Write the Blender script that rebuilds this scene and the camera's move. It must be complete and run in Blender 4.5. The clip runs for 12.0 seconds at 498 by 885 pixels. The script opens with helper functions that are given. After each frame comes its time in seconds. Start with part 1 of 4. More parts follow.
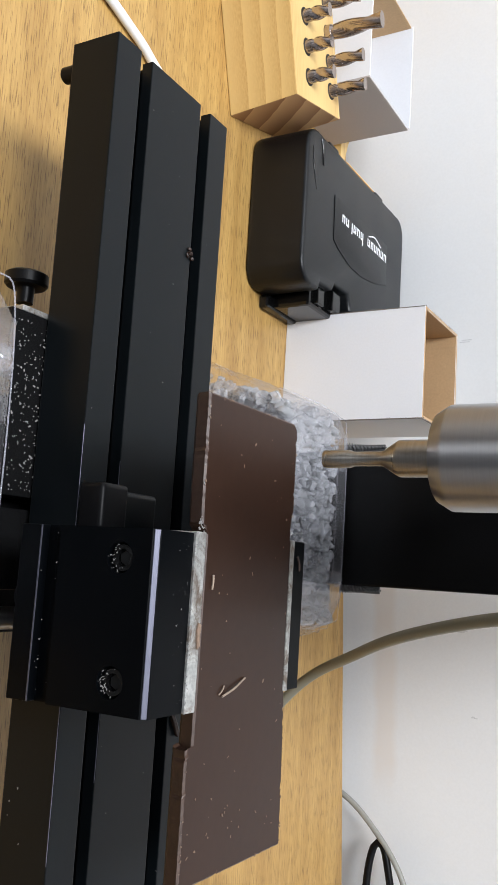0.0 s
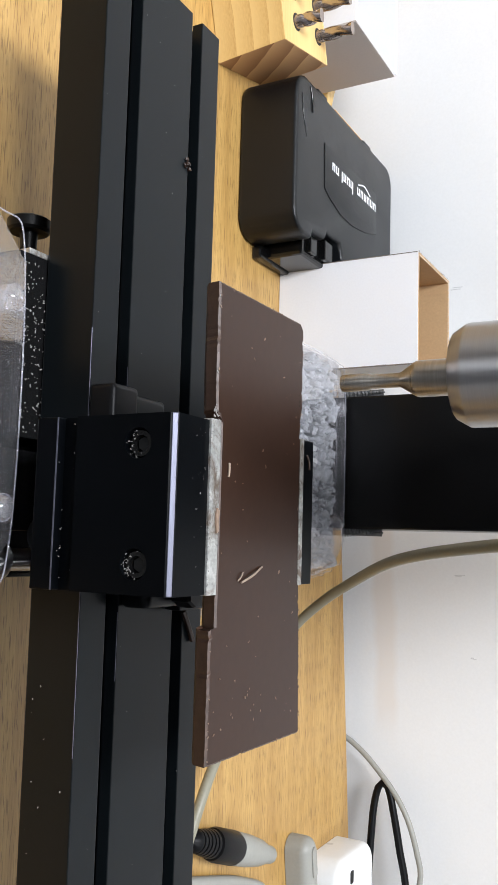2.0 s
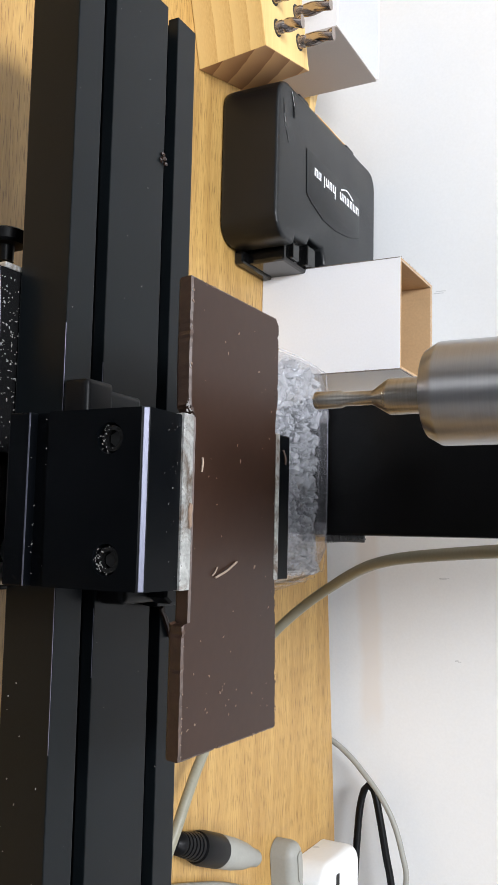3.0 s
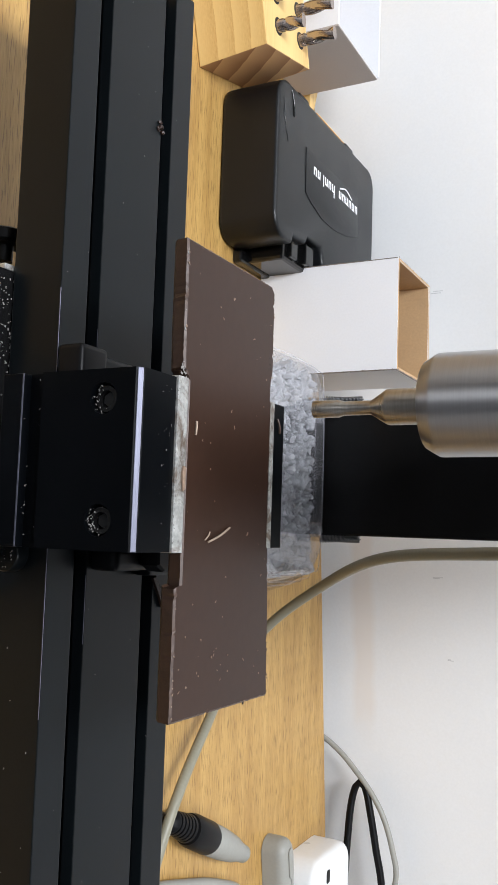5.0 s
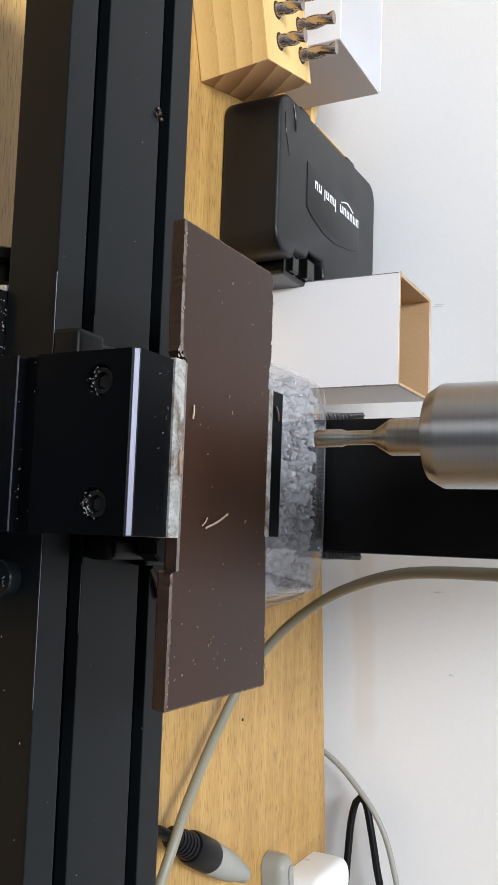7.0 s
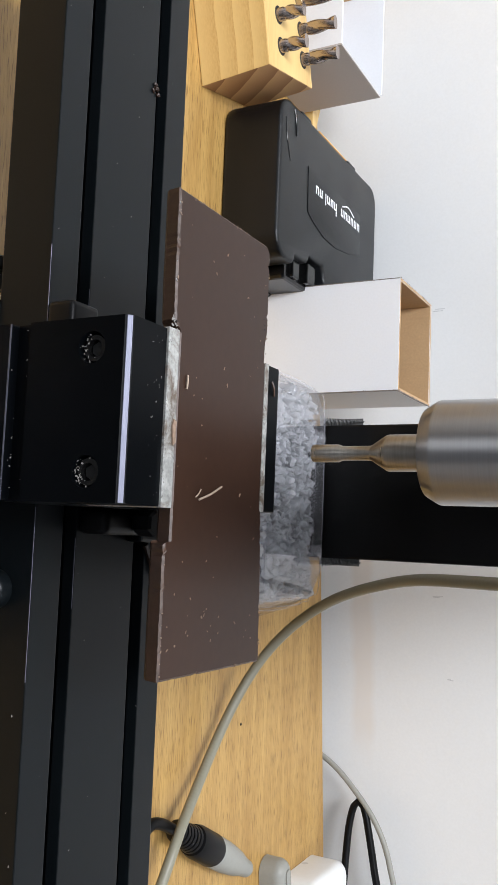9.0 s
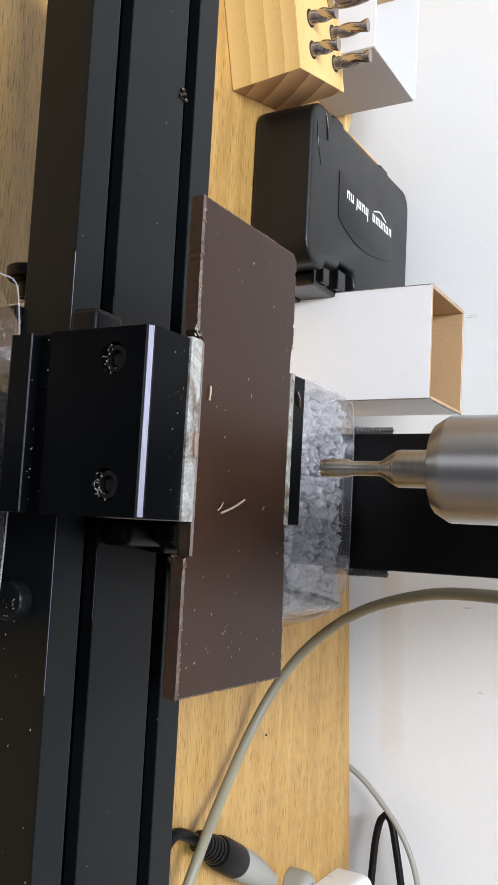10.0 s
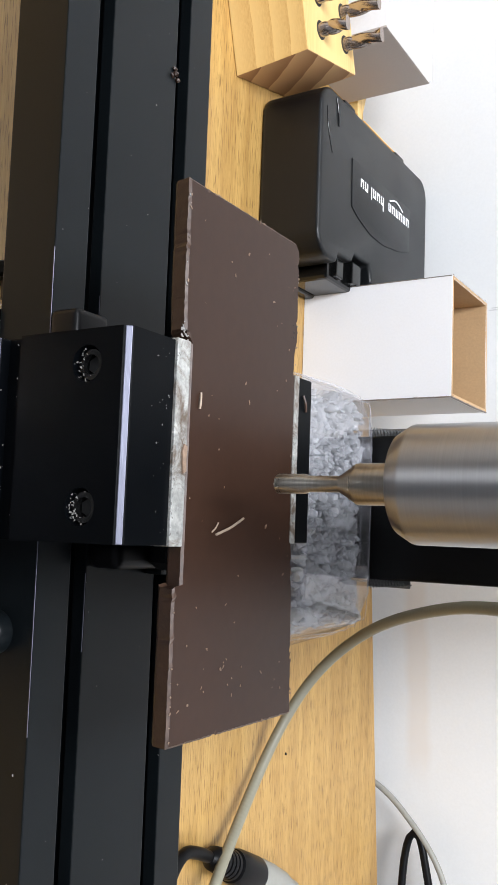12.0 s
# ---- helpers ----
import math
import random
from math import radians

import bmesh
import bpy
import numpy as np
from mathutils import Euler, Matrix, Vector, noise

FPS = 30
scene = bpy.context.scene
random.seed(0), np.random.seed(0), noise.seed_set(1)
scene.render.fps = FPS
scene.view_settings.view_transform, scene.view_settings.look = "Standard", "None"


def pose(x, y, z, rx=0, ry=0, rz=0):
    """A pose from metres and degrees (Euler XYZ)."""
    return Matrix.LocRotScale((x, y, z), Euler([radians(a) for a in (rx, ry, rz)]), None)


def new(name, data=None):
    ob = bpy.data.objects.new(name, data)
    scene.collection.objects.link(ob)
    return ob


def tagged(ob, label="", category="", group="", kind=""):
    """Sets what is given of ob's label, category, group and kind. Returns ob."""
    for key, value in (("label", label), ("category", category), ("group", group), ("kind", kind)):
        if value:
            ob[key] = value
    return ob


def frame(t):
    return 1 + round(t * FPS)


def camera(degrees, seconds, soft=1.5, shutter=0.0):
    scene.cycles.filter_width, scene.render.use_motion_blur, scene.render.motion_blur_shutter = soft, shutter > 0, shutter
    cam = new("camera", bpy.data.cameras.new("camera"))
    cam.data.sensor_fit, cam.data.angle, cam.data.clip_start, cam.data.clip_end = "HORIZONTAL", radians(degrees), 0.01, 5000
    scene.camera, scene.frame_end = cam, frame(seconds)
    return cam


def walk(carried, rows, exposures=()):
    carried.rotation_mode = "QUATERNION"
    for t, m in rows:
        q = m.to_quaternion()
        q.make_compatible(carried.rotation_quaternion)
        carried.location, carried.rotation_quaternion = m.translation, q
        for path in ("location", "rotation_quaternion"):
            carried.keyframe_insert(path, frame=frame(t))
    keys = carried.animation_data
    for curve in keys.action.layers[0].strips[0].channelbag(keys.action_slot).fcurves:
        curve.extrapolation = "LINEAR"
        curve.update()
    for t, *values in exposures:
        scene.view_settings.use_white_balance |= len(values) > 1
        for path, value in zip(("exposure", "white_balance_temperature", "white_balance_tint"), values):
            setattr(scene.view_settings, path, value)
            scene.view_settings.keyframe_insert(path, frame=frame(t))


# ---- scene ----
cam = camera(31.6, 12.0, soft=1.5)
# seconds, place in metres, yaw, pitch and roll (the camera is held on its side)
ROWS = [
    (0.0, 0.0182, -0.1896, 0.2766, 9.47, -29.27, 88.96),
    (0.5, 0.0171, -0.1916, 0.2808, 9.22, -28.18, 88.96),
    (1.0, 0.0244, -0.1925, 0.2764, 7.30, -27.99, 88.85),
    (1.5, 0.0298, -0.1943, 0.2678, 6.79, -28.50, 88.66),
    (2.0, 0.0302, -0.1963, 0.2695, 7.05, -28.22, 88.32),
    (2.5, 0.0272, -0.1947, 0.2727, 7.05, -27.75, 87.96),
    (4.5, 0.0222, -0.1963, 0.2745, 6.25, -27.24, 88.88),
    (5.0, 0.0204, -0.1965, 0.2733, 6.24, -27.25, 89.07),
    (5.5, 0.0198, -0.1974, 0.2734, 6.29, -27.12, 89.16),
    (6.0, 0.0170, -0.1978, 0.2727, 6.17, -27.28, 89.32),
    (6.5, 0.0143, -0.1947, 0.2699, 6.27, -27.49, 89.34),
    (7.0, 0.0136, -0.1953, 0.2719, 6.60, -27.24, 89.02),
    (9.0, 0.0090, -0.1952, 0.2730, 6.44, -27.33, 89.36),
    (9.5, 0.0086, -0.1953, 0.2733, 6.34, -27.19, 89.39),
    (10.0, 0.0055, -0.1892, 0.2723, 6.68, -29.38, 89.75),
    (10.5, 0.0030, -0.1682, 0.2688, 6.11, -30.20, 88.94),
    (11.0, 0.0025, -0.1718, 0.2706, 5.86, -30.00, 89.09),
    (11.5, 0.0006, -0.1610, 0.2659, 6.50, -31.39, 88.83),
    (12.0, -0.0013, -0.1616, 0.2648, 6.59, -30.98, 88.72),
]
walk(cam, [(t, pose(x, y, z, 90 + pitch, 0, yaw) @ pose(0, 0, 0, 0, 0, roll)) for t, x, y, z, yaw, pitch, roll in ROWS],
     exposures=[(0.0, -0.22), (0.5, -0.13), (1.0, -0.1), (1.5, 0.02), (2.5, -0.01), (4.5, -0.12), (9.5, -0.2), (10.2, -0.04), (11.0, -0.02), (11.5, 0.05), (12.0, 0.06)])

# ---- light ----
world = bpy.data.worlds.new("world")
scene.world = world
world.use_nodes = True
world.node_tree.nodes["Background"].inputs["Color"].default_value = (0.85, 0.92, 1.0, 1)
world.node_tree.nodes["Background"].inputs["Strength"].default_value = 0.03


def ceiling_lamp(x, y, z, sx, sy, watts, color):
    data = bpy.data.lights.new("ceiling_lamp", "AREA")
    data.shape, data.size, data.size_y, data.energy, data.color = "RECTANGLE", sx, sy, watts, color
    lamp = new("ceiling_lamp", data)
    lamp.matrix_world = pose(x, y, z, 0, 0, 0)
    return lamp


ceiling_lamp(-0.33, -0.70, 1.66, 0.42, 1.2, 61, (0.895, 0.935, 1.0))
ceiling_lamp(0.85, -0.65, 1.66, 0.3, 1.2, 16, (0.895, 0.935, 1.0))

# ---- materials ----
MM = 0.001


def material(name, base, rough=0.5, metal=0.0, vary=0.12, scale=200.0, bump=0.0, stretch=(1, 1, 1), spec=0.5,
             big=25.0, rough_vary=0.08, transmission=0.0, ior=1.45, coat=0.0, alpha=1.0, bump_scale=None):
    """A surface with grain at two scales; scales are per metre."""
    m = bpy.data.materials.new(name)
    m.use_nodes = True
    nt = m.node_tree
    b = nt.nodes["Principled BSDF"]
    b.inputs["Metallic"].default_value = metal
    b.inputs["Specular IOR Level"].default_value = spec
    b.inputs["Transmission Weight"].default_value = transmission
    b.inputs["IOR"].default_value = ior
    b.inputs["Coat Weight"].default_value = coat
    b.inputs["Alpha"].default_value = alpha
    tc = nt.nodes.new("ShaderNodeTexCoord")
    mp = nt.nodes.new("ShaderNodeMapping")
    mp.inputs["Scale"].default_value = stretch
    nt.links.new(tc.outputs["Object"], mp.inputs["Vector"])
    fine = nt.nodes.new("ShaderNodeTexNoise")
    fine.inputs["Scale"].default_value, fine.inputs["Detail"].default_value = scale, 5
    wide = nt.nodes.new("ShaderNodeTexNoise")
    wide.inputs["Scale"].default_value, wide.inputs["Detail"].default_value = big, 3
    for n in (fine, wide):
        nt.links.new(mp.outputs["Vector"], n.inputs["Vector"])
    add = nt.nodes.new("ShaderNodeMath")
    add.operation = "ADD"
    nt.links.new(fine.outputs["Fac"], add.inputs[0])
    nt.links.new(wide.outputs["Fac"], add.inputs[1])
    ramp = nt.nodes.new("ShaderNodeMapRange")
    ramp.inputs["From Min"].default_value, ramp.inputs["From Max"].default_value = 0.6, 1.4
    nt.links.new(add.outputs[0], ramp.inputs["Value"])
    mix = nt.nodes.new("ShaderNodeMix")
    mix.data_type = "RGBA"
    mix.inputs[6].default_value = (*[c * (1 - vary) for c in base], 1)
    mix.inputs[7].default_value = (*[min(1, c * (1 + vary)) for c in base], 1)
    nt.links.new(ramp.outputs["Result"], mix.inputs[0])
    nt.links.new(mix.outputs[2], b.inputs["Base Color"])
    rr = nt.nodes.new("ShaderNodeMapRange")
    rr.inputs["To Min"].default_value, rr.inputs["To Max"].default_value = max(0.02, rough - rough_vary), min(1, rough + rough_vary)
    nt.links.new(wide.outputs["Fac"], rr.inputs["Value"])
    nt.links.new(rr.outputs["Result"], b.inputs["Roughness"])
    if bump:
        bn = nt.nodes.new("ShaderNodeBump")
        bn.inputs["Strength"].default_value, bn.inputs["Distance"].default_value = bump, 0.0004
        nt.links.new(fine.outputs["Fac"], bn.inputs["Height"])
        nt.links.new(bn.outputs["Normal"], b.inputs["Normal"])
    return m


def wood(name, light, dark, rough, stretch, ring=9.0, pores=True, coat=0.0, warp=0.35):
    """Grained wood: broad figure, fine streaks and dark pores along the long axis of stretch."""
    m = bpy.data.materials.new(name)
    m.use_nodes = True
    nt = m.node_tree
    b = nt.nodes["Principled BSDF"]
    b.inputs["Roughness"].default_value = rough
    b.inputs["Coat Weight"].default_value = coat
    tc = nt.nodes.new("ShaderNodeTexCoord")
    mp = nt.nodes.new("ShaderNodeMapping")
    mp.inputs["Scale"].default_value = stretch
    nt.links.new(tc.outputs["Object"], mp.inputs["Vector"])
    figure = nt.nodes.new("ShaderNodeTexNoise")
    figure.inputs["Scale"].default_value, figure.inputs["Detail"].default_value = ring, 2
    figure.inputs["Distortion"].default_value = warp
    streak = nt.nodes.new("ShaderNodeTexNoise")
    streak.inputs["Scale"].default_value, streak.inputs["Detail"].default_value = ring * 9, 6
    streak.inputs["Roughness"].default_value = 0.65
    pore = nt.nodes.new("ShaderNodeTexNoise")
    pore.inputs["Scale"].default_value, pore.inputs["Detail"].default_value = ring * 15, 3
    for n in (figure, streak, pore):
        nt.links.new(mp.outputs["Vector"], n.inputs["Vector"])
    s1 = nt.nodes.new("ShaderNodeMath")
    s1.operation = "MULTIPLY_ADD"
    s1.inputs[1].default_value = 0.42
    nt.links.new(figure.outputs["Fac"], s1.inputs[0])
    s0 = nt.nodes.new("ShaderNodeMath")
    s0.operation = "MULTIPLY"
    s0.inputs[1].default_value = 0.45
    nt.links.new(streak.outputs["Fac"], s0.inputs[0])
    nt.links.new(s0.outputs[0], s1.inputs[2])
    r = nt.nodes.new("ShaderNodeMapRange")
    r.inputs["From Min"].default_value, r.inputs["From Max"].default_value = 0.30, 0.58
    nt.links.new(s1.outputs[0], r.inputs["Value"])
    mix = nt.nodes.new("ShaderNodeMix")
    mix.data_type = "RGBA"
    mix.inputs[6].default_value, mix.inputs[7].default_value = (*dark, 1), (*light, 1)
    nt.links.new(r.outputs["Result"], mix.inputs[0])
    out = mix.outputs[2]
    if pores:
        pr = nt.nodes.new("ShaderNodeMapRange")
        pr.inputs["From Min"].default_value, pr.inputs["From Max"].default_value = 0.555, 0.64
        pr.inputs["To Max"].default_value = 0.9
        nt.links.new(pore.outputs["Fac"], pr.inputs["Value"])
        mix2 = nt.nodes.new("ShaderNodeMix")
        mix2.data_type = "RGBA"
        mix2.inputs[7].default_value = (*[c * 0.6 for c in dark], 1)
        nt.links.new(pr.outputs["Result"], mix2.inputs[0])
        nt.links.new(out, mix2.inputs[6])
        out = mix2.outputs[2]
    nt.links.new(out, b.inputs["Base Color"])
    bn = nt.nodes.new("ShaderNodeBump")
    bn.inputs["Strength"].default_value, bn.inputs["Distance"].default_value = 0.15, 0.0003
    nt.links.new(streak.outputs["Fac"], bn.inputs["Height"])
    nt.links.new(bn.outputs["Normal"], b.inputs["Normal"])
    return m


M_DESK = wood("oak_desk", (0.55, 0.345, 0.112), (0.335, 0.18, 0.048), 0.42, (2.2, 34, 34), ring=2.6)


def end_grain():
    """Sawn end of a pine block: wide slanting year rings."""
    m = bpy.data.materials.new("pine_end_grain")
    m.use_nodes = True
    nt = m.node_tree
    b = nt.nodes["Principled BSDF"]
    b.inputs["Roughness"].default_value = 0.65
    tc = nt.nodes.new("ShaderNodeTexCoord")
    mp = nt.nodes.new("ShaderNodeMapping")
    mp.inputs["Rotation"].default_value = (radians(-42), 0, 0)
    nt.links.new(tc.outputs["Object"], mp.inputs["Vector"])
    wave = nt.nodes.new("ShaderNodeTexWave")
    wave.bands_direction, wave.wave_profile = "Y", "SAW"
    wave.inputs["Scale"].default_value, wave.inputs["Distortion"].default_value = 21, 2.2
    wave.inputs["Detail"].default_value, wave.inputs["Detail Scale"].default_value = 3, 0.8
    nt.links.new(mp.outputs["Vector"], wave.inputs["Vector"])
    mix = nt.nodes.new("ShaderNodeMix")
    mix.data_type = "RGBA"
    mix.inputs[6].default_value, mix.inputs[7].default_value = (0.60, 0.37, 0.18, 1), (0.30, 0.145, 0.06, 1)
    nt.links.new(wave.outputs["Fac"], mix.inputs[0])
    nt.links.new(mix.outputs[2], b.inputs["Base Color"])
    return m


M_PINE_END = end_grain()


def pine():
    """Planed pine: year rings about a heart below the block, so that lines run along its length."""
    m = bpy.data.materials.new("pine")
    m.use_nodes = True
    nt = m.node_tree
    b = nt.nodes["Principled BSDF"]
    b.inputs["Roughness"].default_value = 0.5
    tc = nt.nodes.new("ShaderNodeTexCoord")
    mp = nt.nodes.new("ShaderNodeMapping")
    mp.inputs["Location"].default_value = (0, -0.345, 0.02)
    mp.inputs["Rotation"].default_value = (0, 0, radians(-17.2))
    nt.links.new(tc.outputs["Object"], mp.inputs["Vector"])
    wave = nt.nodes.new("ShaderNodeTexWave")
    wave.wave_type, wave.rings_direction, wave.wave_profile = "RINGS", "X", "SAW"
    wave.inputs["Scale"].default_value, wave.inputs["Distortion"].default_value = 34, 1.6
    wave.inputs["Detail"].default_value, wave.inputs["Detail Scale"].default_value = 2, 0.5
    nt.links.new(mp.outputs["Vector"], wave.inputs["Vector"])
    fine = nt.nodes.new("ShaderNodeTexNoise")
    fine.inputs["Scale"].default_value, fine.inputs["Detail"].default_value = 60, 5
    st = nt.nodes.new("ShaderNodeMapping")
    st.inputs["Scale"].default_value = (1, 20, 20)
    nt.links.new(tc.outputs["Object"], st.inputs["Vector"])
    nt.links.new(st.outputs["Vector"], fine.inputs["Vector"])
    mul = nt.nodes.new("ShaderNodeMath")
    mul.operation = "MULTIPLY"
    nt.links.new(wave.outputs["Fac"], mul.inputs[0])
    nt.links.new(fine.outputs["Fac"], mul.inputs[1])
    mix = nt.nodes.new("ShaderNodeMix")
    mix.data_type = "RGBA"
    mix.inputs[6].default_value, mix.inputs[7].default_value = (0.74, 0.52, 0.21, 1), (0.46, 0.24, 0.065, 1)
    nt.links.new(mul.outputs[0], mix.inputs[0])
    nt.links.new(mix.outputs[2], b.inputs["Base Color"])
    return m


M_PINE = pine()
M_WALL = material("white_wall_paint", (0.80, 0.80, 0.795), 0.75, vary=0.03, scale=500, big=6, bump=0.12)


def shade_band_wall():
    """White wall paint, with soft shade painted as a faint beige band low down."""
    m = material("shade_band_wall_paint", (0.80, 0.80, 0.795), 0.75, vary=0.03, scale=500, big=6, bump=0.12)
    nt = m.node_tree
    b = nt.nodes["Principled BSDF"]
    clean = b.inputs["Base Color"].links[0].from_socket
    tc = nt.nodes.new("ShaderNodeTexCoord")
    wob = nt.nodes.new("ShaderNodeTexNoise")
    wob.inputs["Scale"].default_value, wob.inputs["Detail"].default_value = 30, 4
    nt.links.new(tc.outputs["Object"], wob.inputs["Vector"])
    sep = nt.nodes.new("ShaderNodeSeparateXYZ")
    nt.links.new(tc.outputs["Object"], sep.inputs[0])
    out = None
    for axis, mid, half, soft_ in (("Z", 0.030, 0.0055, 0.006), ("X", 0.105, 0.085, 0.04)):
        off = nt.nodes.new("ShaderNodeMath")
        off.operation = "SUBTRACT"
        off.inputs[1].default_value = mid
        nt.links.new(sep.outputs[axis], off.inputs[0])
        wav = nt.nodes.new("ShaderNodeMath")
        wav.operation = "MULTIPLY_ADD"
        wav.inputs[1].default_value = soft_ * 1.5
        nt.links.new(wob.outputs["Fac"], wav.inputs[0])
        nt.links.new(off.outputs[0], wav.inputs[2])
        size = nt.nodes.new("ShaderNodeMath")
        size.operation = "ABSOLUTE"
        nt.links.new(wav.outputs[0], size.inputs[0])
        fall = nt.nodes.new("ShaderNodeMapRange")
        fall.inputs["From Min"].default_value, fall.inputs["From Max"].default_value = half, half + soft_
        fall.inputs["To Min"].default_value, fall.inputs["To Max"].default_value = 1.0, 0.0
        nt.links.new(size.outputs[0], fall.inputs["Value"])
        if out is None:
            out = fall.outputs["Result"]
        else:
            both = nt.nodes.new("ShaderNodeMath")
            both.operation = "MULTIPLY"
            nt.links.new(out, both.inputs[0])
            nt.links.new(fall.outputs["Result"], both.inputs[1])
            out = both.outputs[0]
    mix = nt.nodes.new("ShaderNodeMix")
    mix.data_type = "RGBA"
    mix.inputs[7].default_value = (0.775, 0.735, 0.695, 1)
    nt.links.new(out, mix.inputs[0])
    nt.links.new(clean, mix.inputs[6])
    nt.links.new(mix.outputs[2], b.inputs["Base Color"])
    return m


M_WALL_SHADE_BAND = shade_band_wall()
M_WALL_GREY = material("grey_wall_paint", (0.22, 0.23, 0.25), 0.8, vary=0.04, scale=500, big=6, bump=0.1)
M_ANOD = material("black_anodised_aluminium", (0.0040, 0.0054, 0.0064), 0.32, metal=0.0, vary=0.16, scale=1500, big=30, bump=0.05, spec=0.18)
M_ANOD2 = material("black_anodised_vise", (0.0013, 0.0017, 0.0023), 0.33, vary=0.15, scale=1500, big=50, bump=0.05, spec=0.068)
M_BLACK = material("black_paint", (0.0056, 0.0056, 0.0058), 0.22, vary=0.2, scale=900, big=30, bump=0.03, spec=0.19)
M_BARE = material("bare_aluminium_edge", (0.105, 0.107, 0.138), 0.42, metal=0.7, vary=0.12, scale=1200, big=150, stretch=(0.2, 1, 1), bump=0.1)


def smeared_steel():
    """A steel jaw plate under a patchy film of fat, dust and chocolate."""
    m = material("smeared_steel_jaw", (0.44, 0.44, 0.42), 0.42, metal=0.55, vary=0.45, scale=900, big=240, bump=0.5)
    nt = m.node_tree
    b = nt.nodes["Principled BSDF"]
    clean = b.inputs["Base Color"].links[0].from_socket
    tc = nt.nodes.new("ShaderNodeTexCoord")
    smear = nt.nodes.new("ShaderNodeTexNoise")
    smear.inputs["Scale"].default_value, smear.inputs["Detail"].default_value, smear.inputs["Roughness"].default_value = 105, 8, 0.75
    smear.inputs["Distortion"].default_value = 0.8
    nt.links.new(tc.outputs["Object"], smear.inputs["Vector"])
    film = nt.nodes.new("ShaderNodeMapRange")
    film.inputs["From Min"].default_value, film.inputs["From Max"].default_value, film.inputs["To Max"].default_value = 0.46, 0.60, 0.85
    nt.links.new(smear.outputs["Fac"], film.inputs["Value"])
    mix = nt.nodes.new("ShaderNodeMix")
    mix.data_type = "RGBA"
    mix.inputs[7].default_value = (0.13, 0.082, 0.05, 1)
    nt.links.new(film.outputs["Result"], mix.inputs[0])
    nt.links.new(clean, mix.inputs[6])
    nt.links.new(mix.outputs[2], b.inputs["Base Color"])
    return m


M_JAW = smeared_steel()
M_STEEL = material("turned_steel", (0.325, 0.32, 0.32), 0.30, metal=1.0, vary=0.05, scale=160, big=40, stretch=(0.3, 0.3, 30), bump=0.012, rough_vary=0.03)


def turned(m, amount):
    """Turning marks round the z axis: reflections are drawn out along it."""
    nt = m.node_tree
    b = nt.nodes["Principled BSDF"]
    tan = nt.nodes.new("ShaderNodeTangent")
    tan.direction_type, tan.axis = "RADIAL", "Z"
    b.inputs["Anisotropic"].default_value, b.inputs["Anisotropic Rotation"].default_value = amount, 0.25
    nt.links.new(tan.outputs["Tangent"], b.inputs["Tangent"])
    return m


M_BIT = material("polished_bit_steel", (0.42, 0.36, 0.33), 0.24, metal=1.0, vary=0.15, scale=300, big=100)
M_CUTTER = material("ground_carbide", (0.31, 0.285, 0.25), 0.30, metal=1.0, vary=0.15, scale=300, big=160, stretch=(0.3, 0.3, 6), bump=0.02)
M_CHOC = material("dark_chocolate", (0.0285, 0.0138, 0.0088), 0.31, vary=0.14, scale=260, big=28, bump=0.03, spec=0.20, rough_vary=0.07)
M_CHOC_CUT = material("broken_chocolate", (0.022, 0.0095, 0.005), 0.45, vary=0.35, scale=700, big=160, bump=0.4)
M_CHOC_RIM = material("scuffed_chocolate_rim", (0.052, 0.027, 0.017), 0.45, vary=0.5, scale=500, big=120, bump=0.4)
M_CHIP = material("pale_chocolate_chip", (0.20, 0.135, 0.095), 0.6, vary=0.4, scale=900)
M_CRUMB = material("pale_chocolate_flake", (0.29, 0.22, 0.165), 0.6, vary=0.3, scale=900)
M_DUST = material("pale_dust", (0.20, 0.19, 0.18), 0.7, vary=0.3, scale=900)
M_ORANGE = material("orange_plastic", (0.72, 0.33, 0.015), 0.4, vary=0.08, scale=400)
M_CASE = material("black_case_plastic", (0.0045, 0.0054, 0.0064), 0.34, spec=0.42, vary=0.15, scale=2600, big=30, bump=0.25)
M_CASE_GLOSS = material("glossy_black_plastic", (0.004, 0.004, 0.004), 0.16, vary=0.15, scale=600)
M_PRINT = material("white_print", (0.82, 0.82, 0.84), 0.5, vary=0.05)
M_CARD_W = material("white_cardboard", (0.82, 0.83, 0.86), 0.62, vary=0.03, scale=700, big=18, bump=0.10)
M_CARD_SHADE = material("shaded_card", (0.46, 0.42, 0.39), 0.75, vary=0.04, scale=700, big=18, bump=0.1)
M_FOLD = material("worn_card_edge", (0.20, 0.17, 0.15), 0.85, vary=0.4, scale=500, big=120)
M_CARD_K = material("kraft_cardboard", (0.52, 0.34, 0.18), 0.8, vary=0.10, scale=600, big=40, bump=0.2)
M_CHUNK = material("frosted_chunk", (0.80, 0.81, 0.83), 0.22, vary=0.2, scale=300, big=60, bump=0.1, transmission=0.68, ior=1.16)


